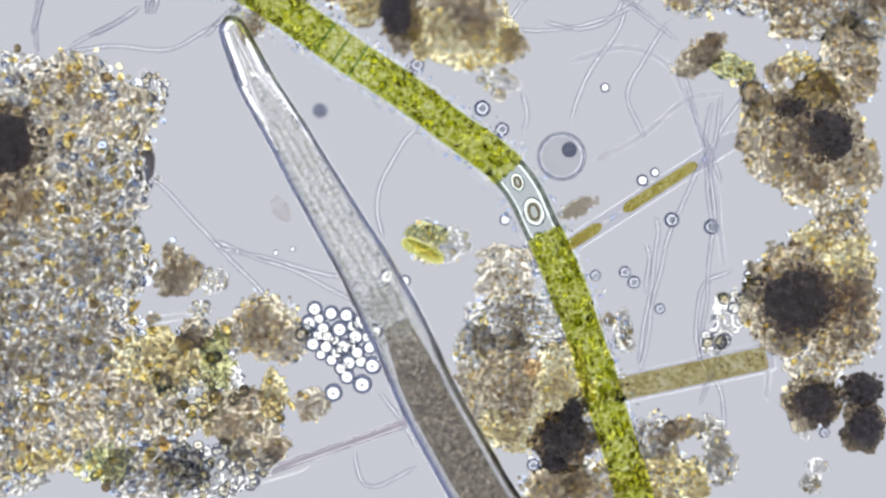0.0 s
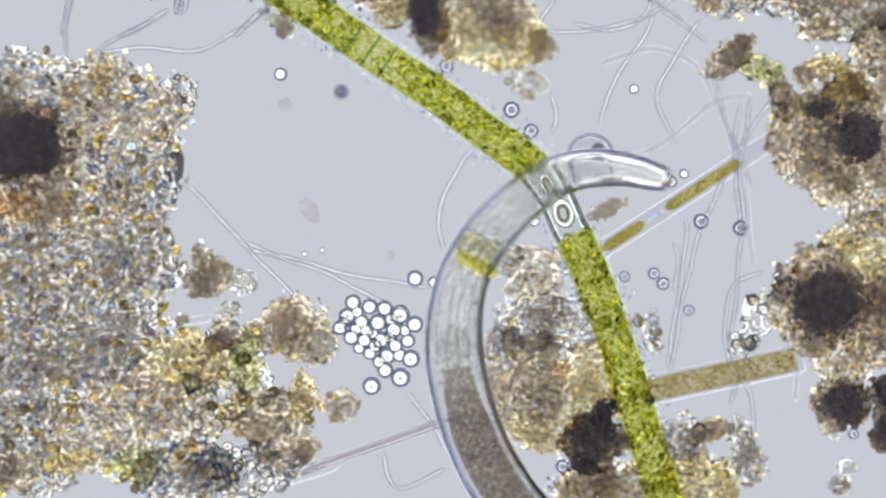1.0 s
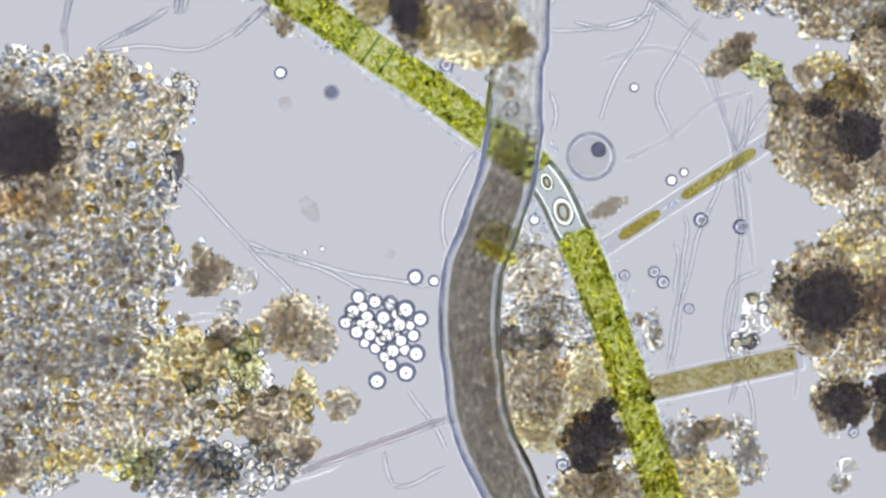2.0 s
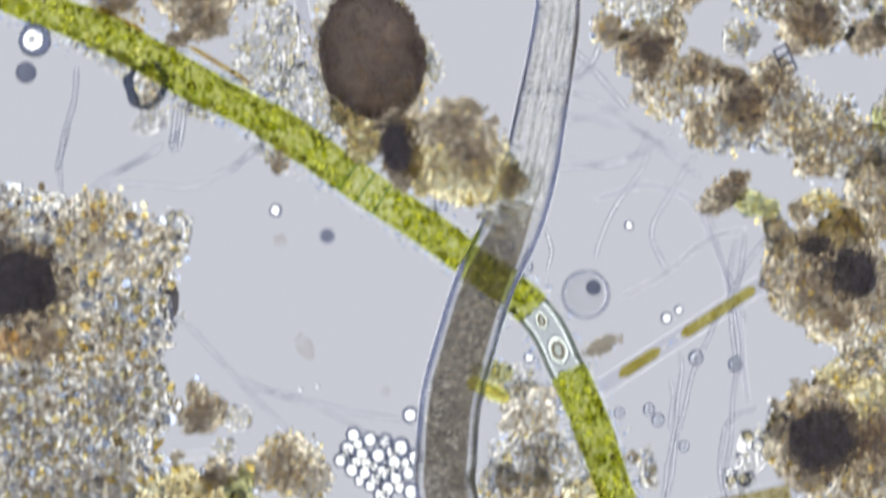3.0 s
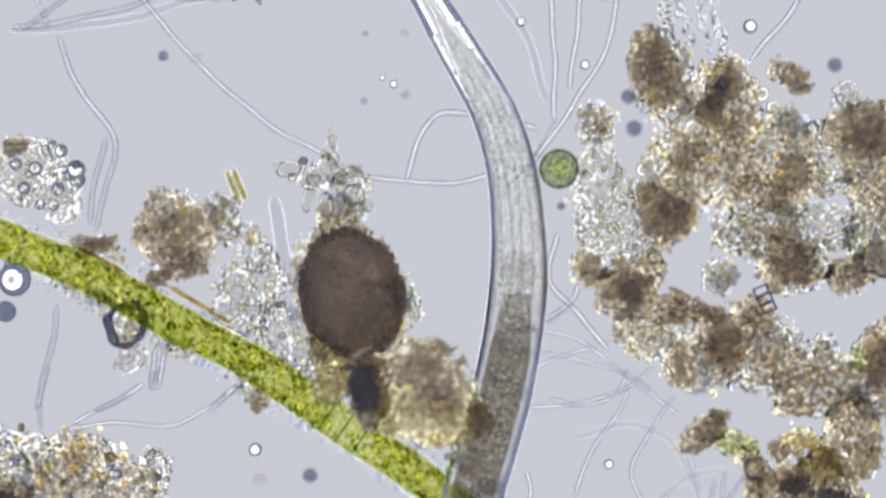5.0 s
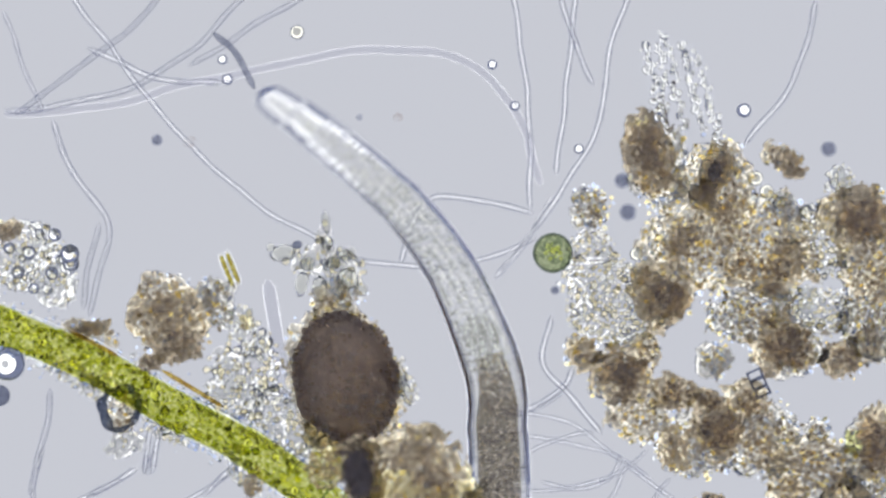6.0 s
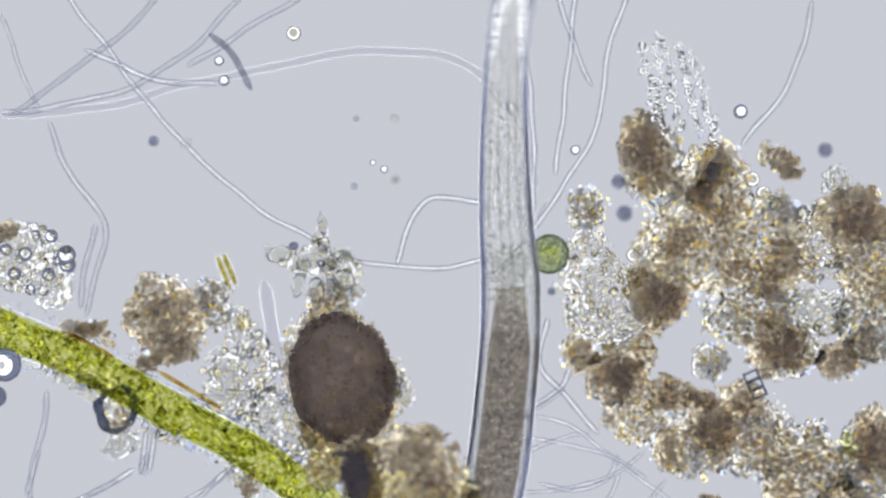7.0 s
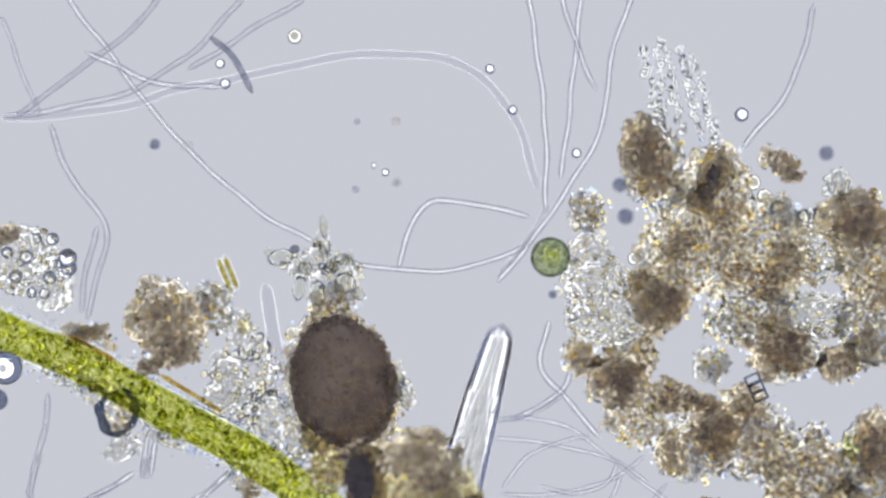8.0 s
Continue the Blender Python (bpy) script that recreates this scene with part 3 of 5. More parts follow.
clump("dark_lump", "pointed black opaque lump of humus", [
    (1045, 778, 50, 42, 0, "ink", 0.2), (1062, 738, 22, 34, -10, "ink", 0.1), (1035, 815, 32, 26, 0, "ink", 0.2), (1045, 785, 56, 50, 0, "umbra", 0.5)])
clump("debris_clump", "dark brown clump of humus with amber granules", [
    (1040, 865, 70, 34, 0, "brown", 1.2), (1110, 860, 50, 40, 0, "tan", 1.0), (1240, 850, 60, 46, 0, "gold", 1.0), (1210, 790, 40, 55, 0, "grey", 1.0), (1255, 762, 34, 20, 10, "dark", 0.9),
    (1320, 800, 26, 60, 15, "grey", 0.6)], size=(2.0, 4.3), mix=(0.5, 0.4, 0.1))
clump("granule_string", "loose string of clear and dark granules", [
    (1345, 560, 30, 50, -20, "light", 0.8), (1385, 510, 30, 24, 30, "light", 0.8), (1320, 610, 22, 26, 0, "light", 0.9), (1155, 590, 16, 36, 8, "grey", 1.2), (1130, 570, 10, 12, 0, "dark", 0.3)], size=(4, 8))
clump("debris_clump", "large brown and black clump of humus", [
    (1452, 247, 76, 74, 0, "dark", 0.7), (1518, 240, 50, 58, 25, "ink", 0.4), (1490, 225, 70, 74, 25, "dark", 0.4), (1450, 195, 30, 20, 20, "ink", 0.4), (1440, 190, 38, 30, 20, "dark", 0.3), (1482, 315, 46, 44, 30, "dark", 0.8),
    (1532, 358, 50, 46, 0, "tan", 0.9), (1555, 300, 50, 50, 0, "brown", 0.4)], mix=(0.4, 0.5, 0.1))
clump("debris_clump", "ring-shaped golden brown clump of humus", [
    (1460, 115, 40, 26, 20, "gold", 0.9), (1500, 160, 40, 34, 0, "gold", 1.0), (1425, 135, 24, 24, 0, "brown", 0.6), (1555, 110, 50, 75, 0, "brown", 0.8), (1390, 180, 26, 40, 30, "tan", 0.8)],
    mix=(0.4, 0.52, 0.08))
clump("debris_clump", "dark brown and golden clump of humus", [
    (1462, 530, 82, 84, 15, "umbra", 0.5), (1458, 535, 74, 72, 15, "ink", 0.4), (1540, 470, 60, 62, 0, "gold", 0.9), (1550, 530, 50, 50, 0, "umbra", 0.6), (1545, 590, 52, 58, 0, "dark", 0.8), (1500, 640, 56, 40, 0, "tan", 0.9), (1500, 430, 46, 30, 0, "gold", 0.8),
    (1535, 405, 40, 32, 0, "tan", 0.9)], mix=(0.45, 0.47, 0.08))
clump("dark_lump", "round black lump with a rim of granules", [(1488, 712, 45, 40, 0, "ink", 0.3), (1488, 714, 50, 44, 0, "dark", 0.6), (1460, 700, 18, 24, 0, "tan", 0.8), (1478, 765, 12, 11, 0, "light", 0.4)])
clump("dark_lump", "pair of round black spore balls", [(1580, 755, 37, 42, 0, "ink", 0.1), (1572, 690, 36, 34, 0, "ink", 0.1)], category="spores")
clump("spore", "small blurred grey spore", [(1492, 860, 17, 20, 20, "grey", 0.2), (1500, 825, 20, 14, 0, "light", 0.3)], category="spore")
clump("debris_flake", "oblong dark brown flake with a green flank", [(1290, 100, 44, 24, 32, "dark", 0.4), (1318, 72, 20, 18, 0, "dark", 0.3), (1350, 128, 36, 24, -15, "green", 0.8), (1385, 160, 30, 20, -40, "tan", 0.8)])
UP = (62, -814)
PALE_SHEET = [
    (1230, 440, 100, 75, 0, "tan", 1.2), (1160, 300, 50, 70, 0, "grey", 1.2), (1260, 330, 66, 80, 0, "tan", 1.1), (1350, 440, 85, 85, 0, "tan", 1.2), (1440, 430, 60, 62, 0, "light", 1.3), (1530, 440, 55, 100, 0, "tan", 1.1),
    (1110, 530, 80, 60, 0, "light", 1.5), (1330, 560, 85, 50, 0, "grey", 1.3), (1430, 560, 70, 44, 0, "light", 1.4), (1530, 570, 52, 62, 0, "grey", 1.2), (1390, 620, 66, 46, 0, "grey", 1.0)]
CLEAR_RIM = [
    (1050, 500, 60, 58, 0, "light", 1.6), (1040, 370, 34, 42, 0, "grey", 1.4), (1100, 570, 56, 44, 0, "light", 1.6), (1040, 440, 36, 28, 0, "light", 1.6), (1030, 560, 30, 30, 0, "light", 1.5), (1480, 325, 26, 32, 0, "light", 1.4), (1370, 375, 40, 28, 0, "grey", 1.3)]
BROWN_LUMPS = [
    (1205, 430, 40, 38, 0, "dark", 0.6), (1280, 385, 52, 52, 0, "brown", 0.8), (1310, 470, 50, 40, 0, "brown", 0.9), (1385, 460, 54, 46, 0, "brown", 0.9), (1380, 610, 50, 42, 0, "umbra", 0.25), (1165, 525, 50, 52, 0, "umbra", 0.25),
    (1140, 265, 36, 58, 6, "umbra", 0.25), (1155, 320, 36, 28, 0, "brown", 0.7), (1130, 225, 20, 18, 0, "gold", 0.8), (1510, 395, 60, 52, 0, "umbra", 0.25), (1545, 500, 44, 44, 0, "brown", 0.8), (1360, 500, 26, 28, 0, "dark", 0.5)]
clump("granular_mass", "wide mass of pale granules and brown humus lumps", PALE_SHEET + CLEAR_RIM + BROWN_LUMPS, UP, size=(2.0, 4.3), mix=(0.52, 0.43, 0.05))
clump("dark_lump", "oblong dark red-brown lump", [(1258, 310, 24, 40, -18, "dark", 0.1), (1258, 308, 14, 26, -18, "ink", 0.1), (1238, 345, 24, 26, -20, "dark", 0.1)], UP)
LOWER_SHEET = [
    (1230, 790, 66, 56, 0, "grey", 1.0), (1090, 665, 50, 54, 0, "grey", 1.0), (1125, 740, 50, 44, 0, "tan", 0.9), (1330, 770, 72, 70, 0, "grey", 1.0), (1430, 830, 78, 54, 0, "grey", 1.0), (1540, 810, 50, 78, 0, "grey", 1.0)]
DARK_LUMPS = [
    (1098, 668, 44, 46, 20, "umbra", 0.25), (1140, 625, 24, 34, 0, "brown", 0.8), (1190, 700, 36, 28, 0, "umbra", 0.25), (1185, 795, 34, 40, 0, "brown", 0.8), (1262, 760, 44, 48, 0, "umbra", 0.25), (1315, 715, 40, 30, 0, "dark", 0.5), (1245, 712, 26, 22, 0, "umbra", 0.2),
    (1345, 785, 50, 52, 0, "tan", 0.9), (1425, 820, 70, 44, 0, "tan", 0.9), (1545, 785, 42, 52, 0, "umbra", 0.25), (1510, 790, 26, 26, 0, "green", 0.9), (1390, 868, 40, 26, 0, "brown", 0.9)]
clump("debris_clump", "ragged brown and grey clump of humus with a green patch", LOWER_SHEET + DARK_LUMPS, UP, size=(2.0, 4.3), mix=(0.52, 0.43, 0.05))
clump("brown_lump", "round dark brown lump of humus", [(1480, 638, 38, 36, 0, "dark", 0.4), (1530, 615, 36, 32, 0, "tan", 0.9)], UP)
clump("brown_lump", "small round brown lump of granules", [(1025, 625, 32, 32, 0, "brown", 1.2)], UP)
clump("grey_lump", "small grey lump of granules", [(1260, 640, 26, 32, 0, "grey", 1.2), (1440, 765, 26, 24, 0, "grey", 1.0)], UP)
clump("debris_flake", "small dark ragged flake lying apart", [(1385, 285, 34, 24, -35, "dark", 0.5), (1358, 272, 18, 22, 0, "brown", 0.6), (1400, 305, 18, 14, 0, "dark", 0.4)], UP)
top_clump = clump("debris_clump", "brown clump of humus pushed about beside the filament", [
    (865, 62, 92, 62, -8, "gold", 0.6), (850, 0, 84, 50, 0, "brown", 0.5), (880, 45, 60, 44, 0, "dark", 0.4), (950, 90, 26, 30, 0, "brown", 0.5), (930, 150, 30, 24, -20, "light", 1.4), (933, 174, 13, 11, 0, "tan", 0.3),
    (752, 28, 34, 54, 10, "ink", 0.1), (700, 15, 40, 34, 0, "gold", 0.8)], size=(2.0, 4.3), mix=(0.5, 0.42, 0.08), lift=196)
DRIFTS.append((top_clump, [(0.0, 2, 0), (1.0, 0, 0), (1.2, 0, 0), (2.3, -42, -4), (3.0, -40, -5), (3.5, -38, 2), (4.0, -56, -6), (5.0, -60, -8), (6.3, -58, -8), (8.0, -52, -8)]))
egg = clump("dark_egg", "large opaque dark brown egg-shaped lump", [(592, 664, 86, 118, 6, "tan", 0.9), (635, 715, 60, 70, 20, "brown", 1.0), (607, 669, 88, 113, 13, "egg", 0.05)], UP, category="egg")
def egg_rim():
    """Grains and small lumps that cling round the egg's widest part."""
    rng = np.random.default_rng(31)
    n = 520
    a, k = rng.uniform(0, 6.283, n), rng.normal(0.97, 0.035, n)
    x, y = 88 * k * np.cos(a), 113 * k * np.sin(a)
    c, s = math.cos(radians(13)), math.sin(radians(13))
    at_egg = np.stack((607 - 592 + x * c - y * s, 664 - 669 + x * s + y * c, rng.uniform(20, 95, n)), 1)
    tagged(part("grain_rim", bead_rows(at_egg[:330], rng.uniform(2.5, 6.0, 330), 1, 0.9, rng), "shellgrain", egg, "rough rim of dark brown grains"), kind="stuff")
    tagged(part("clear_rim", bead_rows(at_egg[330:] * np.array((1.04, 1.04, 0.6)), rng.uniform(2.0, 4.5, n - 330), 1, 0.9, rng), "amber", egg, "loose golden granules"), kind="stuff")


egg_rim()
clump("debris_clump", "golden brown clump at the foot of the dark egg", [(600, 800, 44, 34, 0, "brown", 0.7), (560, 770, 26, 26, 0, "gold", 1.0), (690, 665, 20, 26, 0, "grey", 1.2), (715, 695, 18, 22, 0, "light", 1.4)], UP, size=(2.0, 4.3))
clump("clear_floc", "small glassy floc of granules above the dark egg", [(600, 520, 40, 26, 0, "grey", 1.0), (570, 535, 24, 22, 0, "tan", 0.8), (545, 462, 42, 26, 10, "light", 1.0), (600, 480, 34, 38, 0, "light", 1.2), (568, 425, 12, 30, -8, "light", 1.2)], UP, size=(2.2, 5), mix=(0.8, 0.17, 0.03))
clump("debris_clump", "grey brown clump of humus on the filament", [
    (300, 565, 72, 66, 0, "brown", 0.6), (285, 515, 42, 34, 0, "tan", 0.7), (310, 610, 46, 30, 0, "dark", 0.3), (375, 540, 36, 42, 0, "grey", 1.2), (260, 645, 22, 20, 0, "dark", 0.3)], UP, size=(2.0, 4.3))
clump("clear_floc", "pale floc of clear granules and amber cells", [(425, 590, 26, 46, 10, "light", 1.0), (430, 575, 15, 15, 0, "gold", 0.4), (420, 690, 58, 46, 0, "light", 1.2), (480, 730, 50, 40, 0, "light", 1.1), (455, 640, 34, 48, 0, "light", 1.1), (400, 655, 38, 36, 0, "light", 1.0), (515, 780, 36, 40, 0, "light", 1.1)], UP, size=(2.2, 5), mix=(0.7, 0.27, 0.03))
clump("clear_floc", "thin pale floc of clear granules along the filament", [(120, 660, 54, 20, -24, "light", 1.2), (290, 765, 46, 15, -30, "light", 1.2), (430, 848, 30, 18, -30, "light", 1.0), (160, 590, 40, 15, -20, "tan", 1.0), (440, 860, 20, 24, 0, "brown", 0.8)], UP, size=(1.8, 4.0))
ring_cyst = clump("ring_cyst", "dark-rimmed oval cyst hanging on the filament", [(212, 735, 26, 32, 0, "tan", 0.6), (185, 690, 40, 24, -20, "light", 1.0), (215, 785, 36, 18, 20, "light", 0.7)], UP, category="cyst")
ring_line = [((32 + 3 * math.sin(3 * a)) * math.cos(a) - 4, (37 + 4 * math.sin(2 * a)) * math.sin(a) + 10, 24) for a in np.linspace(0, 6.283, 40)]
part("rim", sweep(ring_line, [7 + 2.5 * math.sin(a * 2 + 1) + 1.5 * math.sin(a * 7) for a in np.linspace(0, 6.283, 40)], 12, caps=False), "inkblue", ring_cyst, "thick dark blue rim")
clump("clear_floc", "pale floc of droplets and granules", [(40, 455, 62, 55, 0, "light", 1.2), (10, 410, 22, 20, 0, "dark", 0.3), (95, 500, 40, 40, 0, "light", 0.7)], UP, size=(2.0, 4.3), mix=(0.75, 0.22, 0.03))
yellow_cell = clump("yellow_cells", "small tuft of yellow green cells pushed about by the worm", [(842, 466, 30, 22, -25, "gold", 1.0), (850, 440, 34, 24, 0, "green", 1.0), (885, 455, 40, 32, 0, "light", 1.0)], size=(2.0, 4.3), category="algae")
DRIFTS.append((yellow_cell, [(0.0, -42, -22), (0.7, -40, -15), (1.0, 0, 0), (1.2, 4, -2), (2.3, 40, -22), (3.0, 30, -22), (3.5, 34, -22), (8.0, 34, -22)]))


yellow_rod = local(842, 466, [(842 + 36 * t, 468 + 17 * t, 204) for t in np.linspace(-1, 1, 12)])
part("plastid", sweep(yellow_rod, 13 * np.clip(1.05 - np.abs(np.linspace(-1, 1, 12)) ** 8, 0.4, 1), 12), "plastidgold", yellow_cell, "bright yellow rod-shaped plastid")


# ---- the green filament ----
FILAMENT = ((-150, -318), (20, -252), (120, -212), (221, -168), (360, -90), (491, -22), (600, 52), (671, 102), (760, 160), (850, 228), (925, 282),
            (962, 320), (985, 355), (1003, 395), (1030, 450), (1062, 530), (1090, 610), (1115, 690), (1140, 770), (1165, 850), (1185, 930), (1205, 1010))


def filament():
    rng = np.random.default_rng(3)
    base = thing("green_filament", 760, 160, "long green algal filament of barrel-shaped cells lying on the slide", "algae")
    line = spline([(u, v, 44) for u, v in FILAMENT], 6.0)
    p = local(760, 160, line)
    n, i = len(p), 0
    empty = [k for k in range(n) if 950 < line[k][0] < 1012 and 300 < line[k][1] < 412]
    near = lambda j: math.hypot(line[j][0] - 650, line[j][1] - 85) < 62
    while i < n - 4:
        if i in empty:
            k = empty[-1] + 1
        else:
            k = min(n - 1, i + (6 if near(i) else int(rng.integers(10, 18))))
            if empty[0] > i and k > empty[0] - 3:
                k = empty[0]
        seg = p[i:k + 1]
        x = np.linspace(-1, 1, len(seg))
        r = 35 + 1.5 * math.sin(i) - (6 if i in empty else 0)
        round_end = np.clip((1 - np.abs(x) ** 14) ** 0.3, 0.6, 1)
        wall = part("cell", sweep(seg, (r - 1) * (0.9 + 0.1 * round_end), 20, caps=i in empty), "sheath2" if i in empty else "palesap" if near(i) else "cell", base)
        if i not in empty and near(i):
            t = seg[1] - seg[0]
            part("cross_wall", sweep([seg[0] - 0.3 * t, seg[0] + 0.3 * t], 34.5, 24), "crosswall", base, "pale cross wall")
        if i in empty:
            for where, size in ((0.64, (19, 27, 15)), (0.2, (12, 17, 10))):
                mid = seg[int(where * len(seg))]
                part("vacuole", lump(mid + np.array((0, 0, 26)), size, 0.35, 0.10, 3, i), "vacuole", wall, "clear bright vacuole")
                a = np.linspace(0, 6.283, 24)
                ring = mid + np.stack((0.45 * size[0] * np.cos(a) - 2 * np.sin(a), 0.5 * size[1] * np.sin(a), np.full(24, 44.0)), 1)
                part("pyrenoid", sweep(ring, 2.4, 6, caps=False), "umber", wall, "brown ring-shaped pyrenoid")
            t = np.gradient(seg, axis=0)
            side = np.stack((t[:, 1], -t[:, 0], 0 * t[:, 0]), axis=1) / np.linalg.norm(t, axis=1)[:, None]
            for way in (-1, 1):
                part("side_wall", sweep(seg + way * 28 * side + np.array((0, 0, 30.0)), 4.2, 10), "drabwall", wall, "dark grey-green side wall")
        else:
            m = int(len(seg) * (5 if near(i) else 13))
            at_x, a = rng.integers(0, len(seg), m), rng.uniform(0, 6.283, m)
            d = (r - 7) * np.sin(a)
            t = np.gradient(seg, axis=0)
            t /= np.linalg.norm(t, axis=1)[:, None]
            side = np.stack((t[:, 1], -t[:, 0], 0 * t[:, 0]), axis=1)
            c = seg[at_x] + side[at_x] * d[:, None] + np.array((0, 0, 1.0)) * (rng.choice((0.55, -0.5), m) * np.sqrt(r * r - d * d))[:, None]
            top = c[::7] * np.array((1, 1, 0)) + np.array((0, 0, 76.0))
            tagged(part("oil_layer", bead_rows(top, rng.choice((3.0, 3.6, 4.4, 5.2, 7.5), len(top)), 2, 1.0, rng), "oilgold", wall, "bright yellow oil drops"), kind="stuff")
            tagged(part("chloroplast_layer", bead_rows(c, rng.uniform(2.0, 4.4, m), 1, 1.0, rng), "chloro", wall), kind="stuff")
        i = k
    part("sheath", sweep(p, [31 if k in empty else 36.8 for k in range(n)], 24), "sheath", base, "thin clear sheath")
    rim = []
    for k in np.clip(rng.normal(rng.choice((0.12, 0.3, 0.42, 0.62, 0.85), 900), 0.09) * n, 0, n - 1).astype(int):
        t = p[min(k + 1, n - 1)] - p[max(k - 1, 0)]
        s = np.array((t[1], -t[0], 0)) / np.linalg.norm(t) * rng.choice((-1, 1)) * (36 + rng.exponential(6))
        rim.append(p[k] + s + np.array((0, 0, rng.uniform(-30, 20))))
    tagged(part("granule_fringe", bead_rows(rim, rng.uniform(1.8, 4.2, len(rim)), 1, 1.0, rng), "clear", base, "fringe of small clear granules"), kind="stuff")


filament()


# ---- clear threads, rods and diatoms ----

def thread(label, radius, mat, *points, z=None, name="thread", category="filament"):
    z = radius if z is None else z
    base = thing(name, *points[0], label, category, group="threads")
    line = local(points[0][0], points[0][1], spline([(u, v, z) for u, v in points], 6.0))
    k = np.arange(len(line))
    phase = points[0][0] * 0.37 + points[-1][1] * 0.11
    line[:, :2] += 1.6 * np.stack((np.sin(k * 0.31 + phase), np.sin(k * 0.23 + 2 * phase)), 1) if name == "thread" else 0
    ends = np.clip(np.minimum(k, k[::-1]) / 3.0 + 0.3, 0, 1)
    wide = radius * ends * (1 + (0.06 if name == "thread" else 0.03) * np.sin(k * 0.7 + phase))
    ridged = mat == "thread"
    part("strand", ridge(line, 1.15 * wide) if ridged else sweep(line, wide, 10), mat, base, smooth=not ridged)
    return base


FINE = "fine clear thread lying in the water film"
swept = thread(FINE, 3.6, "thread", (803, 224), (770, 255), (742, 303), (730, 345), (727, 383), (737, 420))
DRIFTS.append((swept, [(0.0, -8, 4), (0.6, 0, 0), (0.9, 40, 22), (1.2, 55, 35), (8.0, 58, 40)]))
for pts in (
        ((300, 300), (345, 340), (430, 430), (520, 525), (575, 580)), ((440, 440), (540, 465), (640, 490), (760, 510)), ((430, 430), (560, 478), (640, 515), (720, 560)),
        ((160, 95), (240, 85), (340, 90), (410, 62), (470, 20)), ((170, 92), (230, 55), (275, 32)), ((120, 100), (115, 40), (135, -20)),
        ((315, -10), (312, 20), (325, 18), (328, -15)), ((680, 800), (690, 850), (715, 862), (790, 830)), ((720, 690), (760, 745), (790, 800))):
    thread(FINE, 3.5, "thread", *pts)
for pts in (
        ((1243, 35), (1188, 110), (1163, 180), (1193, 250)), ((1158, 20), (1138, 70), (1088, 140), (1063, 220)), ((1180, 650), (1205, 500), (1215, 420), (1210, 380)), ((1185, 660), (1230, 440), (1300, 280), (1370, 170)),
        ((1310, 180), (1300, 280), (1310, 420), (1290, 640)), ((1330, 170), (1310, 300), (1320, 420)), ((1260, 130), (1280, 200), (1330, 330)),
        ((1013, 40), (1078, 55), (1138, 30), (1158, -10)), ((975, 240), (985, 200), (975, 160)), ((1190, 430), (1200, 460), (1195, 520)),
        ((1290, 720), (1320, 640), (1310, 600)), ((1350, 480), (1290, 520), (1290, 640), (1330, 700), (1330, 800))):
    thread(FINE, 3.5, "thread", *pts)
for pts in (
        ((0, 200), (90, 190), (230, 155), (340, 85), (430, -10)), ((20, 205), (150, 110), (250, 30), (285, -20)), 
        ((150, 85), (200, 110), (270, 140), (390, 150)), ((330, 120), (440, 50), (540, -10)),
        ((85, 215), (130, 320), (185, 390), (175, 470), (150, 560)), ((170, 395), (150, 480), (140, 550)), ((45, 880), (75, 760), (85, 690)), ((250, 840), (258, 770), (275, 770), (262, 840)),
        ((150, 880), (240, 830)), ((350, 880), (420, 820)),
        ((700, 470), (740, 370), (800, 350), (940, 380)), ((1440, 0), (1400, 140), (1310, 260)), ((970, 560), (955, 640), (1000, 700), (1060, 770)), ((900, 740), (990, 690), (1010, 650))):
    thread(FINE, 4.5, "thread", *[(u + 62, v - 814) for u, v in pts])
for pts in (
        ((868, 742), (935, 734), (1000, 750), (1065, 795), (1130, 845), (1190, 890)), ((868, 768), (960, 780), (1060, 800), (1150, 850)), ((885, 860), (930, 805), (1000, 772), (1045, 768)),
        ((880, 868), (990, 868), (1080, 842), (1140, 800)), ((870, 742), (930, 728), (985, 700), (1003, 684)), ((0, 20), (40, 130), (70, 200))):
    thread(FINE, 3.2, "thread", *[(u + 62, v - 814) for u, v in pts])
thread("faint broad thread out in the water film", 7, "tube", *[(u + 62, v - 814) for u, v in ((0, 205), (180, 190), (330, 150), (460, 125), (600, 95), (760, 95), (860, 140), (920, 230), (950, 330))])
thread("faint broad thread out in the water film", 5, "tube", (1061, 112), (1141, 88), (1211, 103), (1251, 143), (1291, 243), (1321, 363), (1331, 473))
thread("thin dark straight rod crossing the threads", 4, "greythread", (942, -330), (992, -394), (1032, -460), name="rod")
thread(FINE, 4.0, "thread", *[(u + 62, v - 814) for u, v in ((110, -20), (200, 100), (290, 216), (425, 345), (545, 420), (640, 464), (770, 474), (862, 458), (945, 420))])
for sway, pts in (
        (40, ((932, -20), (950, 100), (963, 220), (964, 375))), (16, ((1028, -20), (1012, 130), (1000, 240), (990, 310))), (10, ((990, -20), (1020, 80), (1055, 155))),
        (10, ((1118, -20), (1078, 105), (1064, 215), (1002, 330), (935, 425), (878, 497)))):
    line = thread(FINE, 4.2, "thread", *[(u + 62, v - 814) for u, v in pts])
    DRIFTS.append((line, [(0.0, 0, 0), (5.2, 0, 0), (6.0, -0.8 * sway, 0), (6.5, -sway, 0), (7.0, -0.5 * sway, 0), (7.5, 0, 0), (8.0, 0, 0)]))
thread("grey curved thread behind the debris", 5, "greythread", (1105, 285), (1180, 250), (1250, 190), (1330, 165))
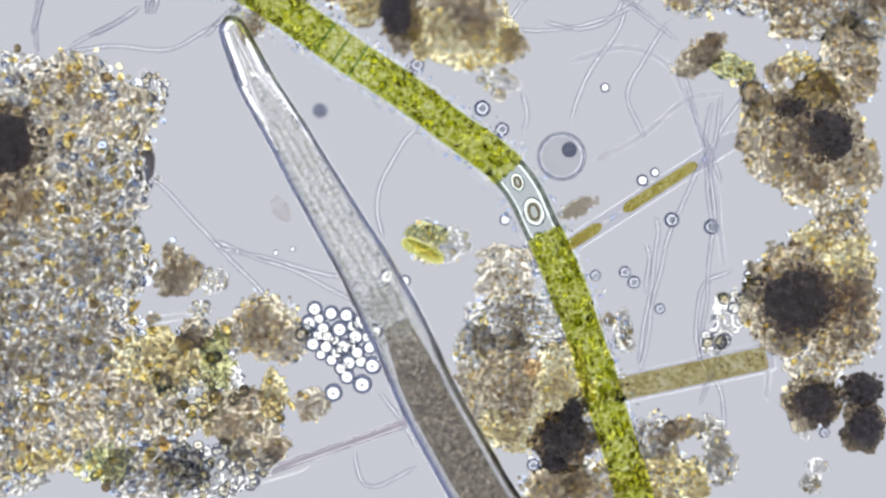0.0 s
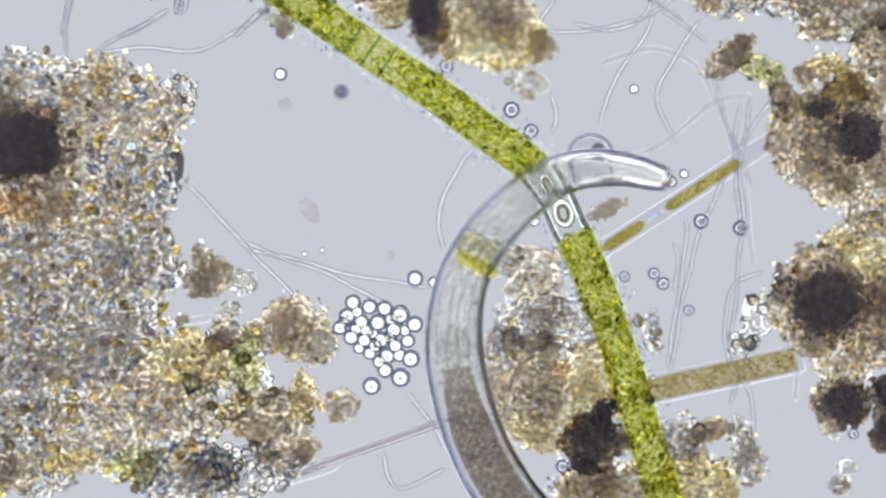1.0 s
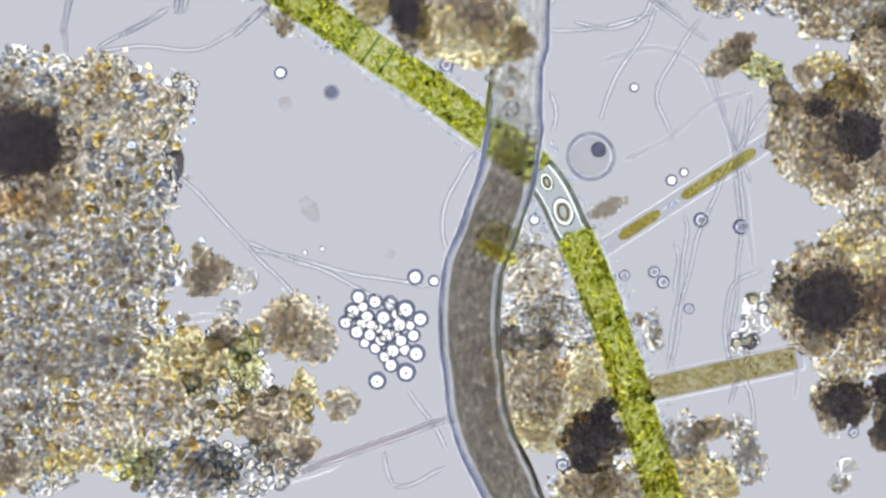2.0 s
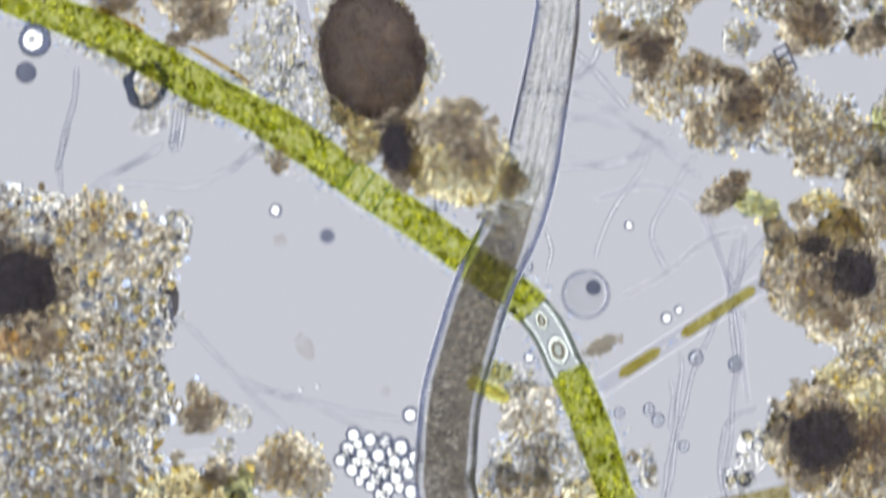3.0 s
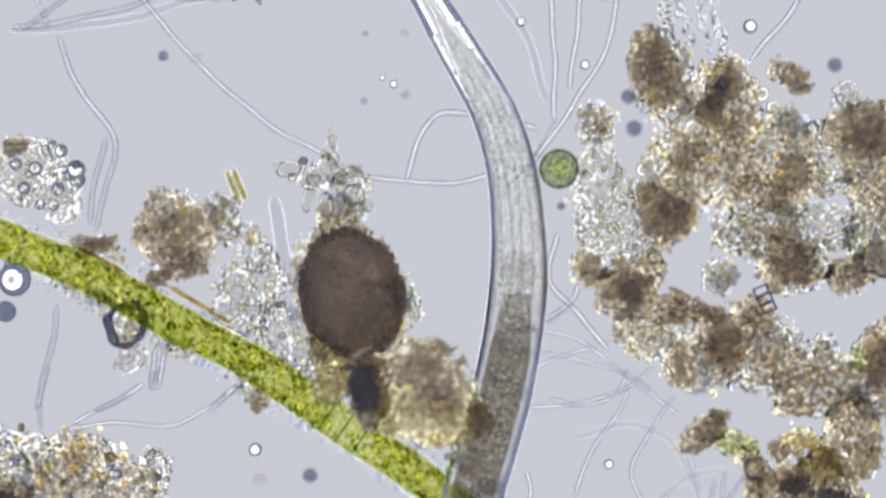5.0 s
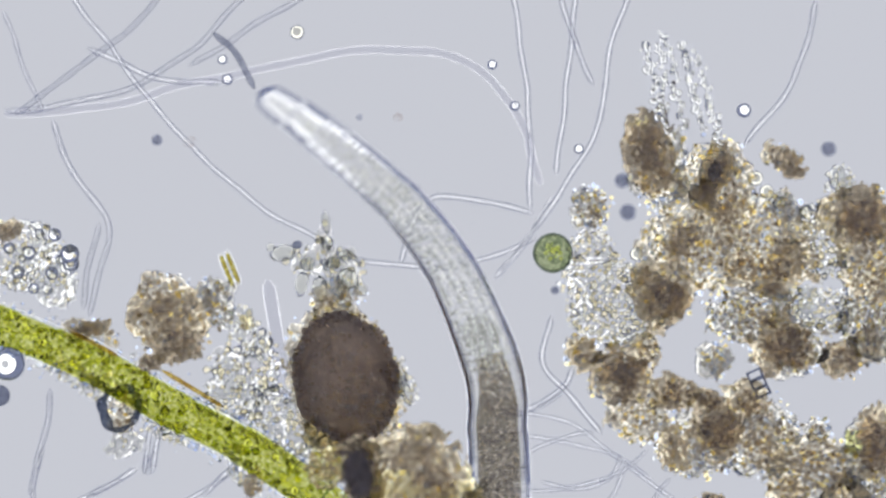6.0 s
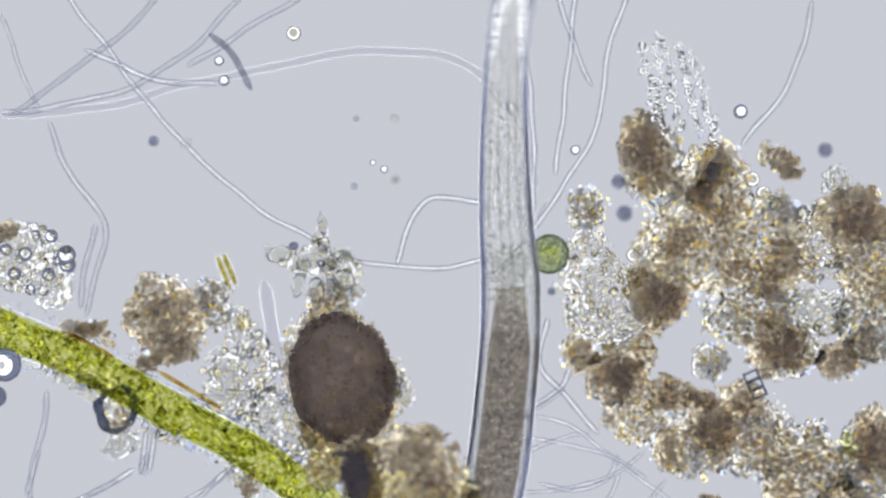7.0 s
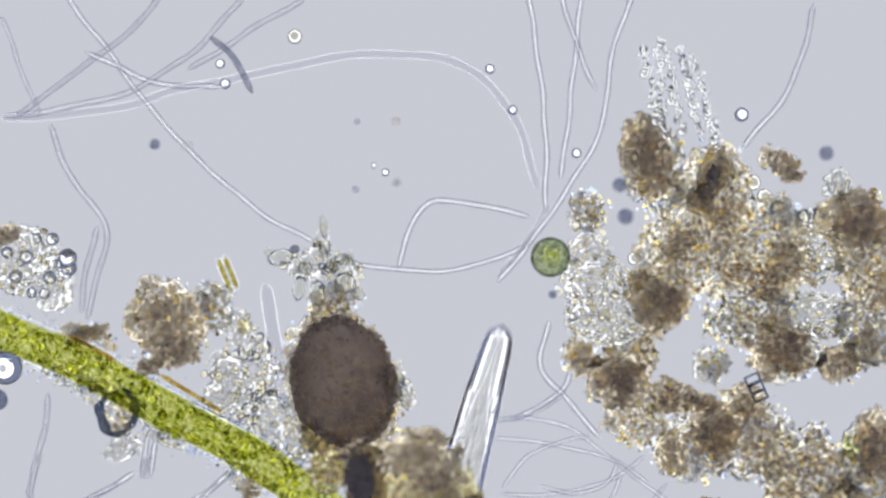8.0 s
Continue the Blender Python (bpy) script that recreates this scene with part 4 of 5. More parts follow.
thread("short curved grey rod in the water film", 6, "greyblue", (370 + 62, 60 - 814), (410 + 62, 95 - 814), (445 + 62, 160 - 814), name="rod")
thread("long violet-grey rod lying on the slide", 8.5, "violet", (400, 885), (560, 825), (690, 780), (800, 740), name="rod")
thread("slim clear rod lying on the slide", 7, "silica", (430, 876), (520, 850), (600, 825), name="rod")
thread("straight clear tube beside the dark egg", 12, "tube", (468 + 62, 498 - 814), (484 + 62, 600 - 814), (502 + 62, 712 - 814), name="rod")


for label, pts in (("brown strand along the green filament", ((345, -158), (392, -130), (455, -92))), ("brown strand along the green filament", ((185, -226), (225, -206), (268, -182)))):
    thread(label, 4.0, "streak", *pts, z=84, name="strand")
thread("small pale spindle-shaped diatom", 7, "silica", (315, 573), (350, 566), (380, 562), name="spindle")
thread("short amber rod at the heap's rim", 6, "streak", (232, 610), (270, 565), (300, 535), name="rod")
thread("short clear rod at the heap's rim", 7, "silica", (262, 622), (300, 590), (325, 566), name="rod")
thread("short upright grey rod", 6, "greythread", (1412, 655), (1408, 712), name="rod")
clump("oblong_cell", "small oblong tan cell beside the filament", [(1075, 368, 36, 15, 18, "tan", 0.3)], category="cell")


def needle_diatom():
    """A long clear shell with two golden plastids, which glides along its own length."""
    base = thing("needle_diatom", 1200, 355, "long clear needle diatom with golden plastids", "diatom")
    a, b = (1010, 478), (1392, 232)
    at_t = lambda t: (a[0] + (b[0] - a[0]) * t, a[1] + (b[1] - a[1]) * t, 20)
    ts = np.linspace(0, 1, 40)
    r = 16 * np.clip(np.minimum(ts, 1 - ts) / 0.05, 0.3, 1)
    part("shell", sweep(local(1200, 355, [at_t(t) for t in ts]), r, 14, flat=0.8), "tube", base, "clear glassy shell")
    for t0, t1 in ((0.44, 0.78), (0.15, 0.34)):
        tt = np.linspace(t0, t1, 16)
        w = 10 * np.clip(np.minimum(tt - t0, t1 - tt) / 0.02, 0.4, 1)
        part("plastid", sweep(local(1200, 355, [at_t(t) for t in tt]), w, 12, flat=0.6), "goldgel", base, "golden plastid")
    tagged(part("granule_row", bead_rows(local(1200, 355, [(*at_t(t)[:2], 36) for t in (0.36, 0.39, 0.41, 0.81, 0.42)]), [5, 4, 3, 4, 5], 2), "clear", base), kind="stuff")
    DRIFTS.append((base, [(0.0, -24, 6), (0.5, -22, 5), (1.0, 0, 0), (1.2, 4, -3), (2.3, 34, -19), (3.5, 38, -16), (5.0, 48, -24), (8.0, 48, -24)]))


needle_diatom()


def tube_diatom():
    base = thing("tube_diatom", 1290, 660, "wide golden tube diatom with dark specks", "diatom")
    pts = [(1130 + 290 * t, 695 - 62 * t, 27) for t in np.linspace(0, 1, 24)]
    p = local(1290, 660, pts)
    part("shell", sweep(p, [23, 25.5] + [26] * 20 + [25.5, 23], 18, flat=0.7), "tube", base, "clear glassy shell")
    part("plastid", sweep(p[1:-1], [19] + [21] * 20 + [19], 16, flat=0.6), "palegold", base, "pale golden filling")
    rng = np.random.default_rng(9)
    k = rng.integers(2, 22, 26)
    c = p[k] + np.stack((rng.uniform(-8, 8, 26), rng.uniform(-18, 18, 26), rng.uniform(18, 24, 26)), axis=1)
    tagged(part("speckle", bead_rows(c, rng.uniform(1.5, 3.6, 26), 1, 1, rng), "umber", base, "dark brown specks"), kind="stuff")


tube_diatom()


def droplets():
    """A cluster of clear oil droplets, each its own part."""
    base = thing("droplet_cluster", 668, 595, "cluster of round clear oil droplets with dark rims", "droplets")
    rng = np.random.default_rng(4)
    placed = [(658, 683, 15), (709, 668, 16), (625, 535, 13), (654, 543, 13), (681, 546, 13), (708, 557, 16), (734, 574, 14), (615, 560, 14), (602, 580, 12),
              (640, 570, 13), (669, 571, 14), (697, 584, 14), (722, 603, 12), (622, 597, 13), (645, 602, 12), (675, 602, 14), (700, 612, 12), (727, 635, 15), (685, 630, 14),
              (655, 625, 11), (648, 585, 12), (690, 598, 11), (664, 612, 12), (707, 628, 12), (632, 552, 11), (693, 565, 12), (672, 640, 12), (630, 583, 11), (610, 571, 10), (682, 655, 13), (636, 616, 10), (716, 585, 10), (660, 590, 10)]
    for u, v, r in placed:
        r *= 1.12
        c = (u - 668, 595 - v, r + rng.uniform(0, 8))
        part("droplet", tuple(map(np.array, (drop_shape(r, c[2])[0] + np.array((c[0], c[1], 0)),))) + (drop_shape(r, c[2])[1],), "droplet", base)
    DRIFTS.append((base, [(0.0, -16, 14), (0.5, -18, 16), (0.8, -16, 10), (1.0, 0, 0), (2.3, 10, -7), (8.0, 10, -7)]))


droplets()


def empty_cells():
    """Thin-skinned empty cells in a loose bunch over the egg."""
    base = thing("cell_bunch", 635, -345, "bunch of thin-walled empty clear cells above the dark egg", "cells")
    for k, (u, v, ru, rv, turn) in enumerate(((558, -364, 28, 17, 10), (635, -382, 14, 15, 0), (633, -418, 9, 24, 5), (667, -360, 14, 14, 0), (672, -318, 24, 23, 0), (622, -300, 16, 28, 8), (590, -310, 14, 26, -8),
                                              (645, -346, 15, 14, 0), (695, -300, 14, 15, 0), (535, -374, 9, 9, 0), (600, -345, 16, 12, 30))):
        ru, rv = 0.86 * ru, 0.86 * rv
        tall = 0.8 * min(ru, rv)
        c = (u - 635, -345 - v, tall + 2 + 3 * (k % 3))
        outer, inner = lump(c, (ru, rv, tall), radians(turn), 0.14, 3, k, 0.0), lump(c, (0.84 * ru, 0.84 * rv, 0.84 * tall), radians(turn), 0.14, 3, k, 0.0)
        n = len(outer[0])
        skin = joined([outer, (inner[0], inner[1][:, ::-1])])
        part("cell", (skin[0], skin[1] + [(0, 1, n)]), "cellskin", base)
    part("nucleus", lump((582 - 635, -345 + 378, 14), (9, 8, 6), 0, 0.1, 2, 1), "bead_blue", base, "dark blue nucleus")


empty_cells()


def floc_drops():
    base = thing("droplet_cluster", 130, -360, "loose bunch of blurred clear droplets on the pale floc", "droplets", z=30)
    for u, v, r in ((182, -363, 17), (155, -396, 12), (128, -398, 9), (109, -364, 13), (150, -328, 12), (118, -301, 10), (141, -300, 10), (90, -330, 12), (75, -372, 11), (165, -352, 9)):
        shape = drop_shape(r, r + 6)
        part("droplet", (shape[0] + np.array((u - 130, -360 - v, 0)), shape[1]), "droplet", base)


floc_drops()


def small_sphere(name, label, u, v, r, mat, drift=None, z=None, category="spore"):
    base = thing(name, u, v, label, category)
    part("body", drop_shape(r, r) if mat == "droplet" else bead_rows([(0, 0, z or r)], [r], 3), mat, base)
    # a faint larger shell is added to imitate the spore's out-of-focus edge
    if mat == "greyblue":
        part("coat", bead_rows([(0, 0, z or r)], [1.35 * r], 3), "haze", base, "faint hazy coat")
    if drift:
        DRIFTS.append((base, drift))
    return base


def round_cell():
    base = thing("round_cell", 1045, 280, "thin clear round cell with a dark blue nucleus", "cell")
    outer, inner = bead_rows([(0, 0, 42)], [41], 4), bead_rows([(0, 0, 42)], [37.5], 4)
    part("membrane", joined([outer, (inner[0], inner[1][:, ::-1])]), "membrane", base, "thin clear membrane")
    a = np.linspace(0, 6.283, 60)
    part("rim", sweep(np.stack((41 * np.cos(a), 41 * np.sin(a), np.full(60, 42.0)), 1), 2.6, 8, caps=False), "greyblue", base, "dark thin rim")
    part("nucleus", lump((14, 12, 34), (14, 14, 12), 0, 0.1, 3, 2), "bead_blue", base, "dark blue nucleus")


MAT["paleball"] = glassy("pale_spore", 1.2, (0.93, 0.92, 0.86))
MAT["membrane"] = glassy("cell_membrane", 1.4, (0.985, 0.985, 0.985))
round_cell()
for u, v, r in ((735, 493, 15), (768, 500, 11), (945, 392, 10), (1122, 158, 9), (497, 132, 12), (1375, 488, 8), (540, 450, 5), (570, 443, 5), (1188, 322, 11), (1210, 308, 9)):
    small_sphere("droplet", "single clear oil droplet in the water film", u, v, r, "droplet", category="droplet")
for u, v, r in ((1240, 392, 14), (1310, 404, 14), (1157, 484, 11), (1173, 502, 12), (1219, 549, 10), (1105, 490, 10), (790, 118, 13), (905, 195, 15), (940, 232, 13), (995, 825, 12), (1510, 768, 10)):
    small_sphere("spore", "small grey round spore in the water film", u, v, r, "spore")
for u, v, r in ((388, 108, 9), (397, 143, 10), (865, 117, 9), (1310, 198, 13), (680, 300, 7), (290, 762, 10), (120, 468, 15), (660, 288, 5), (1018, 266, 9), (905, 190, 9)):
    small_sphere("droplet", "single clear oil droplet in the water film", u + 62, v - 814, r, "droplet", category="droplet")
for u, v, r in ((272, 250, 8), (1105, 378, 12), (1095, 322, 11), (1460, 266, 11), (976, 516, 6)):
    small_sphere("spore", "small dark round spore in the water film", u + 62, v - 814, r, "greyblue")
for u, v, r in ((630, 210, 6), (627, 330, 7), (1330, 318, 14), (1350, 342, 13), (1372, 362, 12), (520, 60, 13), (1120, 452, 12), (1420, 378, 13), (700, 318, 5)):
    small_sphere("spore", "small pale round spore in the water film", u + 62, v - 814, r, "paleball" if r > 8 else "haze")
MAT["smear"] = film("faint_smear", (0.93, 0.90, 0.89), (0.96, 0.94, 0.93), (1.0, 1.0, 1.0), (0.6, 0.55, 0.5), 0.03, 14)
for u, v, ru, rv in ((548, 372, 14, 24), (690, 452, 9, 9), (505, 185, 12, 12), (760, -604, 8, 8), (762, -496, 9, 9), (392, -560, 12, 9)):
    base = thing("smear", u, v, "faint pinkish smear in the water film", "speck")
    part("body", lump((0, 0, 5), (ru, rv, 4.5), 0.4, 0.3, 3, u, 0.1), "smear", base)
speck = small_sphere("spore", "small drifting dark blue-green spore", 600, 163, 11, "greyblue")
DRIFTS.append((speck, [(0.0, 18, 36), (0.5, -16, -9), (0.8, 0, 0), (1.0, 4, 0), (2.3, -16, 6), (3.5, -8, 17), (5.0, -6, 15), (8.0, -6, 15)]))


CORE = [(-8, 10, 63), (0, 4, 64), (8, 8, 63), (12, 0, 63), (4, -6, 64), (-5, -10, 63), (-12, 0, 62), (14, -10, 61), (-2, 16, 62)]


def green_ball():
    base = thing("green_cell", 1034, -364, "round green algal cell with a yellow core", "algae")
    part("body", lump((0, 0, 32), (33, 33, 28), 0, 0.05, 4, 8, 0.03), "greenball", base)
    part("core", bead_rows(CORE, [6.5, 5.5, 6, 5, 4.5, 5, 4, 4.5, 3.5], 2, 0.9, np.random.default_rng(8)), "oilgold", base, "bright yellow core")
    a = np.linspace(0, 6.283, 48)
    part("rim", sweep(np.stack((33 * np.cos(a), 33 * np.sin(a), np.full(48, 34.0)), 1), 2.6, 8, caps=False), "drabwall", base, "dark green cell wall")


green_ball()
small_sphere("droplet", "large clear oil droplet beside the filament", 72, -168, 30, "droplet", category="droplet")
small_sphere("spore", "round dark blue spore beside the filament", 56, -112, 19, "bead_blue")
clump("debris_flake", "small brown tuft on the filament", [(222, -232, 30, 15, 15, "brown", 0.8), (190, -222, 18, 12, 0, "tan", 0.9)], size=(2.2, 4.5))


def box_frame(w, h, d, x, y, rim=4.0):
    """A rectangular cell with thick glassy walls, open above and below."""
    outer = [(x - w, y - h), (x + w, y - h), (x + w, y + h), (x - w, y + h)]
    inner = [(x - w + rim, y - h + rim), (x + w - rim, y - h + rim), (x + w - rim, y + h - rim), (x - w + rim, y + h - rim)]
    v = [(a, b, z) for z in (4, 4 + d) for ring in (outer, inner) for a, b in ring]
    f = []
    for j in range(4):
        k = (j + 1) % 4
        f += [(j, k, 4 + k, 4 + j), (8 + j, 12 + j, 12 + k, 8 + k), (j, 8 + j, 8 + k, k), (4 + j, 4 + k, 12 + k, 12 + j)]
    return np.array(v, float), f


def square_chain():
    base = thing("chain_diatom", 1335 + 62, 680 - 814, "short chain of three square glassy cells with dark walls", "diatom", z=30)
    base.rotation_euler = (0, 0, radians(24))
    for k in (-1, 0, 1):
        part("cell", box_frame(14, 9, 16, 0, k * 16.5, 4.0), "bead_blue", base)


square_chain()


def gold_pair():
    base = thing("twin_diatom", 463, -335, "pair of slim golden diatoms side by side", "diatom")
    base.rotation_euler = (0, 0, radians(22))
    for x in (-6, 6):
        pts = np.stack((np.full(14, float(x)), np.linspace(-33, 33, 14), np.full(14, 12.0)), axis=1)
        r = 6.5 * np.clip((1 - np.abs(np.linspace(-1, 1, 14)) ** 6), 0.35, 1)
        shell = part("shell", sweep(pts, r, 10), "silica", base, "clear glassy shell")
        part("plastid", sweep(pts[1:-1], r[1:-1] * 0.7, 8), "goldgel", shell, "golden plastid")


gold_pair()


def tuft():
    """Upright strands of clear beads over the upper clump."""
    rng = np.random.default_rng(12)
    for k, (x0, y0, x1, y1) in enumerate(((1158, 62, 1172, 240), (1134, 80, 1162, 215), (1198, 82, 1232, 235), (1222, 95, 1266, 262), (1172, 70, 1200, 230))):
        base = thing("bead_strand", x0 + 62, y0 - 814, "upright blurred strand of clear beads", "algae", group="bead strands")
        n = 40
        t = np.linspace(0, 1, n)
        c = np.stack(((x1 - x0) * t + rng.normal(0, 4.5, n), -(y1 - y0) * t, 110 + rng.normal(0, 12, n)), axis=1)
        for place, r in zip(c, rng.uniform(3, 7, n)):
            part("bead", bead_rows([place], [r], 2, 1, rng), "clear", base)


tuft()


# ---- the worm: rigid rings that slide and turn along its bending line ----
STEP = 4.0
RINGS = 384
WORM_Z = 138.0
GUT_START = 610.0


def worm_radius(s):
    return float(np.interp(s, (0, 6, 16, 40, 110, 310, 510, 600, 900, 1250, 1450, 1536), (8, 18, 24, 28, 34, 42, 49, 53, 56, 54, 36, 8)))


def ring_shape(i, inner=1.0, wave=0.0, seed=0):
    """One ring of the body, open at both ends, a little longer than its step."""
    s0, s1 = i * STEP - 0.15, (i + 1) * STEP + 0.15
    xs = np.linspace(s0, s1, 2)
    line = np.stack((xs - (i + 0.5) * STEP, np.zeros(2), np.zeros(2)), axis=1)
    r = [worm_radius(max(x, 0)) * inner for x in xs]
    v, f = sweep(line, r, 32, caps=False)
    if i == 0:
        v, f = np.vstack((v, [(-STEP / 2 - 5, 0, 0)])), list(f) + [(j, len(v), (j + 1) % 32) for j in range(32)]
    return v, f


def build_worm():
    rng = np.random.default_rng(5)
    worm = thing("roundworm", 784, 441, "transparent roundworm with a grey granular gut, bending in the water", "worm")
    rings = []
    for i in range(RINGS):
        s = (i + 0.5) * STEP
        outer, inner = ring_shape(i), ring_shape(i, float(np.interp(s, (0, 80, 150, 220, 300), (0.05, 0.25, 0.55, 0.8, 0.92))))
        k = len(outer[0])
        wall = joined([outer, (inner[0], [tuple(f)[::-1] for f in inner[1]])])
        seg = part("body_ring", (wall[0], wall[1] + [(0, 1, k + 1, k)]), "lip" if s < 120 else "cuticle", worm)
        if s > GUT_START:
            grow = min(1.0, 0.66 + 0.34 * (s - GUT_START) / 110)
            part("gut", ring_shape(i, 0.68 * grow), "gutpale" if s < GUT_START + 36 else "gutmid" if s < GUT_START + 84 else "gut", seg)
            n = 8
            x, a = rng.uniform(-STEP / 2, STEP / 2, n), rng.uniform(0.25, 2.9, n)
            r = worm_radius(s) * 0.70 * grow
            tagged(part("gut_content", bead_rows(np.stack((x, r * np.cos(a), r * np.sin(a)), axis=1), rng.uniform(1.3, 2.6, n), 1, 1.0, rng), "gutgrain", seg), kind="stuff")
        elif s > GUT_START - 70:
            part("gut", ring_shape(i, 0.62 * math.sqrt(max(0.05, 1 - ((s - GUT_START + 35) / 36) ** 2))), "flesh", seg, "clear round bulb of the throat")
        if 95 < s < GUT_START + 30:
            # rows of clear and dark grains that run along the body
            rows = [k for k in range(13) if rng.uniform(60, 240) < s and math.sin(0.33 * s * (1 + 0.17 * k) + 2.4 * k) > -0.2] or [6]
            side = (np.array([-0.72 + 0.12 * k for k in rows]) + 0.03 * np.sin(0.02 * s + np.array(rows))) * worm_radius(s) + rng.normal(0, 1.0, len(rows))
            high = 0.5 * np.sqrt(worm_radius(s) ** 2 - side ** 2)
            c = np.stack((rng.uniform(-1.5, 1.5, len(rows)), side, high), axis=1)
            size = rng.uniform(2.2, 3.6, len(rows)) * min(1.0, worm_radius(s) / 42)
            pick = np.array(rows) % 3 == 1
            for mine, stuff, name_of in ((~pick, "wormgrain", "grain_layer"), (pick, "wormdash", "dark_grain_layer")):
                if mine.any():
                    v, f = bead_rows(c[mine], size[mine], 1, 1.0, rng)
                    tagged(part(name_of, (v * np.array((1.3, 1, 1)), f), stuff, seg), kind="stuff")
        rings.append(seg)
    return rings


WORM_RINGS = build_worm()
BENDS = {}


def bend(t, du, dv, *points):
    """The worm's line at t seconds, from its head on, as it lies when the slide has slid by (du, dv)."""
    BENDS[t] = [(u - du, v - dv) for u, v in points]


bend(0.0, -51.5, -2.5, (405, 35), (434, 100), (457, 150), (487, 200), (517, 250), (545, 300), (604, 400), (634, 450), (672, 520), (713, 600), (757, 700), (812, 800), (858, 880))
bend(0.034, -51.5, -2.5, (400, 42), (430, 105), (454, 154), (485, 203), (516, 252), (544, 301), (603, 400), (634, 450), (672, 520), (713, 600), (757, 700), (812, 800), (858, 880))
bend(0.1, -51.5, -3, (275, 420), (340, 365), (448, 350), (545, 385), (610, 455), (672, 560), (720, 640), (757, 720), (812, 810), (858, 885))
bend(0.2, -51.5, -3, (305, 475), (375, 425), (465, 415), (560, 440), (640, 505), (695, 585), (735, 660), (775, 740), (820, 820), (860, 890))
bend(0.3, -51.5, -3, (320, 490), (385, 435), (465, 420), (560, 440), (645, 505), (700, 590), (745, 680), (785, 760), (830, 840), (865, 900))
bend(0.4, -51.5, -4, (290, 440), (370, 405), (470, 400), (570, 430), (640, 500), (695, 590), (740, 680), (785, 760), (835, 840))
bend(0.5, -51.5, -4, (405, 40), (442, 100), (484, 160), (520, 210), (555, 270), (589, 330), (624, 400), (664, 500), (706, 600), (748, 700), (805, 800), (855, 880))
bend(0.6, -51.5, -4, (436, 85), (480, 190), (530, 300), (590, 410), (640, 510), (685, 610), (730, 700), (790, 800), (845, 885))
bend(0.7, -51.5, -3, (690, 200), (640, 215), (605, 280), (600, 360), (615, 450), (640, 540), (670, 620), (710, 710), (770, 800), (830, 885))
bend(0.8, -45, -2, (800, 150), (760, 225), (728, 310), (708, 405), (704, 505), (715, 605), (735, 690), (785, 780), (840, 880))
bend(0.9, -27, -1, (1035, 245), (960, 240), (890, 255), (820, 300), (770, 370), (745, 460), (748, 560), (765, 640), (800, 730), (850, 810), (900, 885))
bend(1.0, 0, 0, (1185, 322), (1090, 300), (1000, 308), (930, 350), (860, 420), (817, 500), (803, 600), (817, 700), (852, 800), (900, 880))
bend(1.1, 3, 0, (1255, 330), (1180, 285), (1100, 283), (1000, 310), (910, 360), (845, 430), (805, 520), (798, 620), (815, 710), (850, 800), (900, 885))
bend(1.2, 1, -1, (1345, 215), (1270, 275), (1180, 305), (1080, 325), (980, 350), (890, 405), (830, 490), (800, 580), (805, 680), (835, 770), (885, 870))
bend(1.75, 0, -2, (1130, -190), (1080, -80), (1030, 20), (970, 130), (920, 230), (880, 330), (850, 430), (830, 520), (815, 610), (820, 700), (845, 790), (895, 880))
bend(2.3, 0, -2.5, (880, -450), (870, -330), (880, -220), (905, -100), (924, 0), (938, 100), (934, 200), (896, 300), (860, 400), (836, 520), (828, 640), (848, 760), (888, 860))
bend(2.5, 0, -2.5, (955, -430), (965, -300), (968, -150), (957, 0), (943, 140), (915, 250), (880, 350), (852, 440), (835, 520), (827, 600), (834, 700), (860, 800), (905, 880))
bend(2.6, 0, 2, (1010, -430), (1000, -300), (985, -150), (965, 0), (940, 140), (905, 250), (875, 350), (850, 440), (832, 520), (826, 600), (834, 700), (860, 800), (905, 880))
bend(3.0, -9, 241, (955, -245), (980, -120), (986, 0), (974, 100), (956, 200), (936, 300), (905, 400), (858, 500), (826, 600), (799, 700), (790, 800), (792, 880))
bend(3.1, -11, 287, (700, -120), (790, -60), (870, 30), (925, 130), (940, 230), (922, 330), (885, 430), (845, 530), (815, 620), (797, 720), (790, 850))
bend(3.2, -14.5, 325, (590, 70), (670, 45), (760, 60), (850, 115), (910, 205), (930, 310), (910, 420), (880, 520), (850, 620), (820, 720), (798, 850))
bend(3.3, -17.5, 355, (560, 130), (640, 95), (730, 100), (820, 145), (890, 225), (928, 320), (930, 420), (905, 520), (875, 620), (845, 720), (810, 850))
bend(3.4, -20, 372, (560, -60), (650, 10), (740, 85), (820, 170), (885, 265), (925, 365), (940, 460), (925, 560), (895, 660), (860, 770), (825, 880))
bend(3.5, -21, 385, (500, 150), (580, 135), (680, 135), (780, 170), (865, 245), (915, 340), (940, 430), (940, 520), (918, 620), (887, 710), (845, 815), (825, 885))
bend(3.6, -22, 398, (510, 165), (590, 135), (690, 135), (785, 175), (865, 250), (912, 345), (935, 440), (932, 530), (910, 630), (880, 720), (840, 830), (815, 890))
bend(3.7, -24, 413, (470, 110), (550, 110), (650, 125), (750, 165), (840, 235), (900, 330), (930, 430), (935, 530), (915, 630), (885, 730), (845, 840))
bend(3.8, -25.5, 430, (380, 40), (450, 80), (550, 95), (660, 120), (760, 170), (845, 245), (900, 345), (925, 450), (930, 550), (910, 650), (875, 760), (840, 870))
bend(3.9, -27, 450, (405, 150), (465, 115), (560, 105), (660, 115), (760, 160), (845, 240), (900, 340), (925, 450), (925, 560), (905, 670), (870, 780), (835, 890))
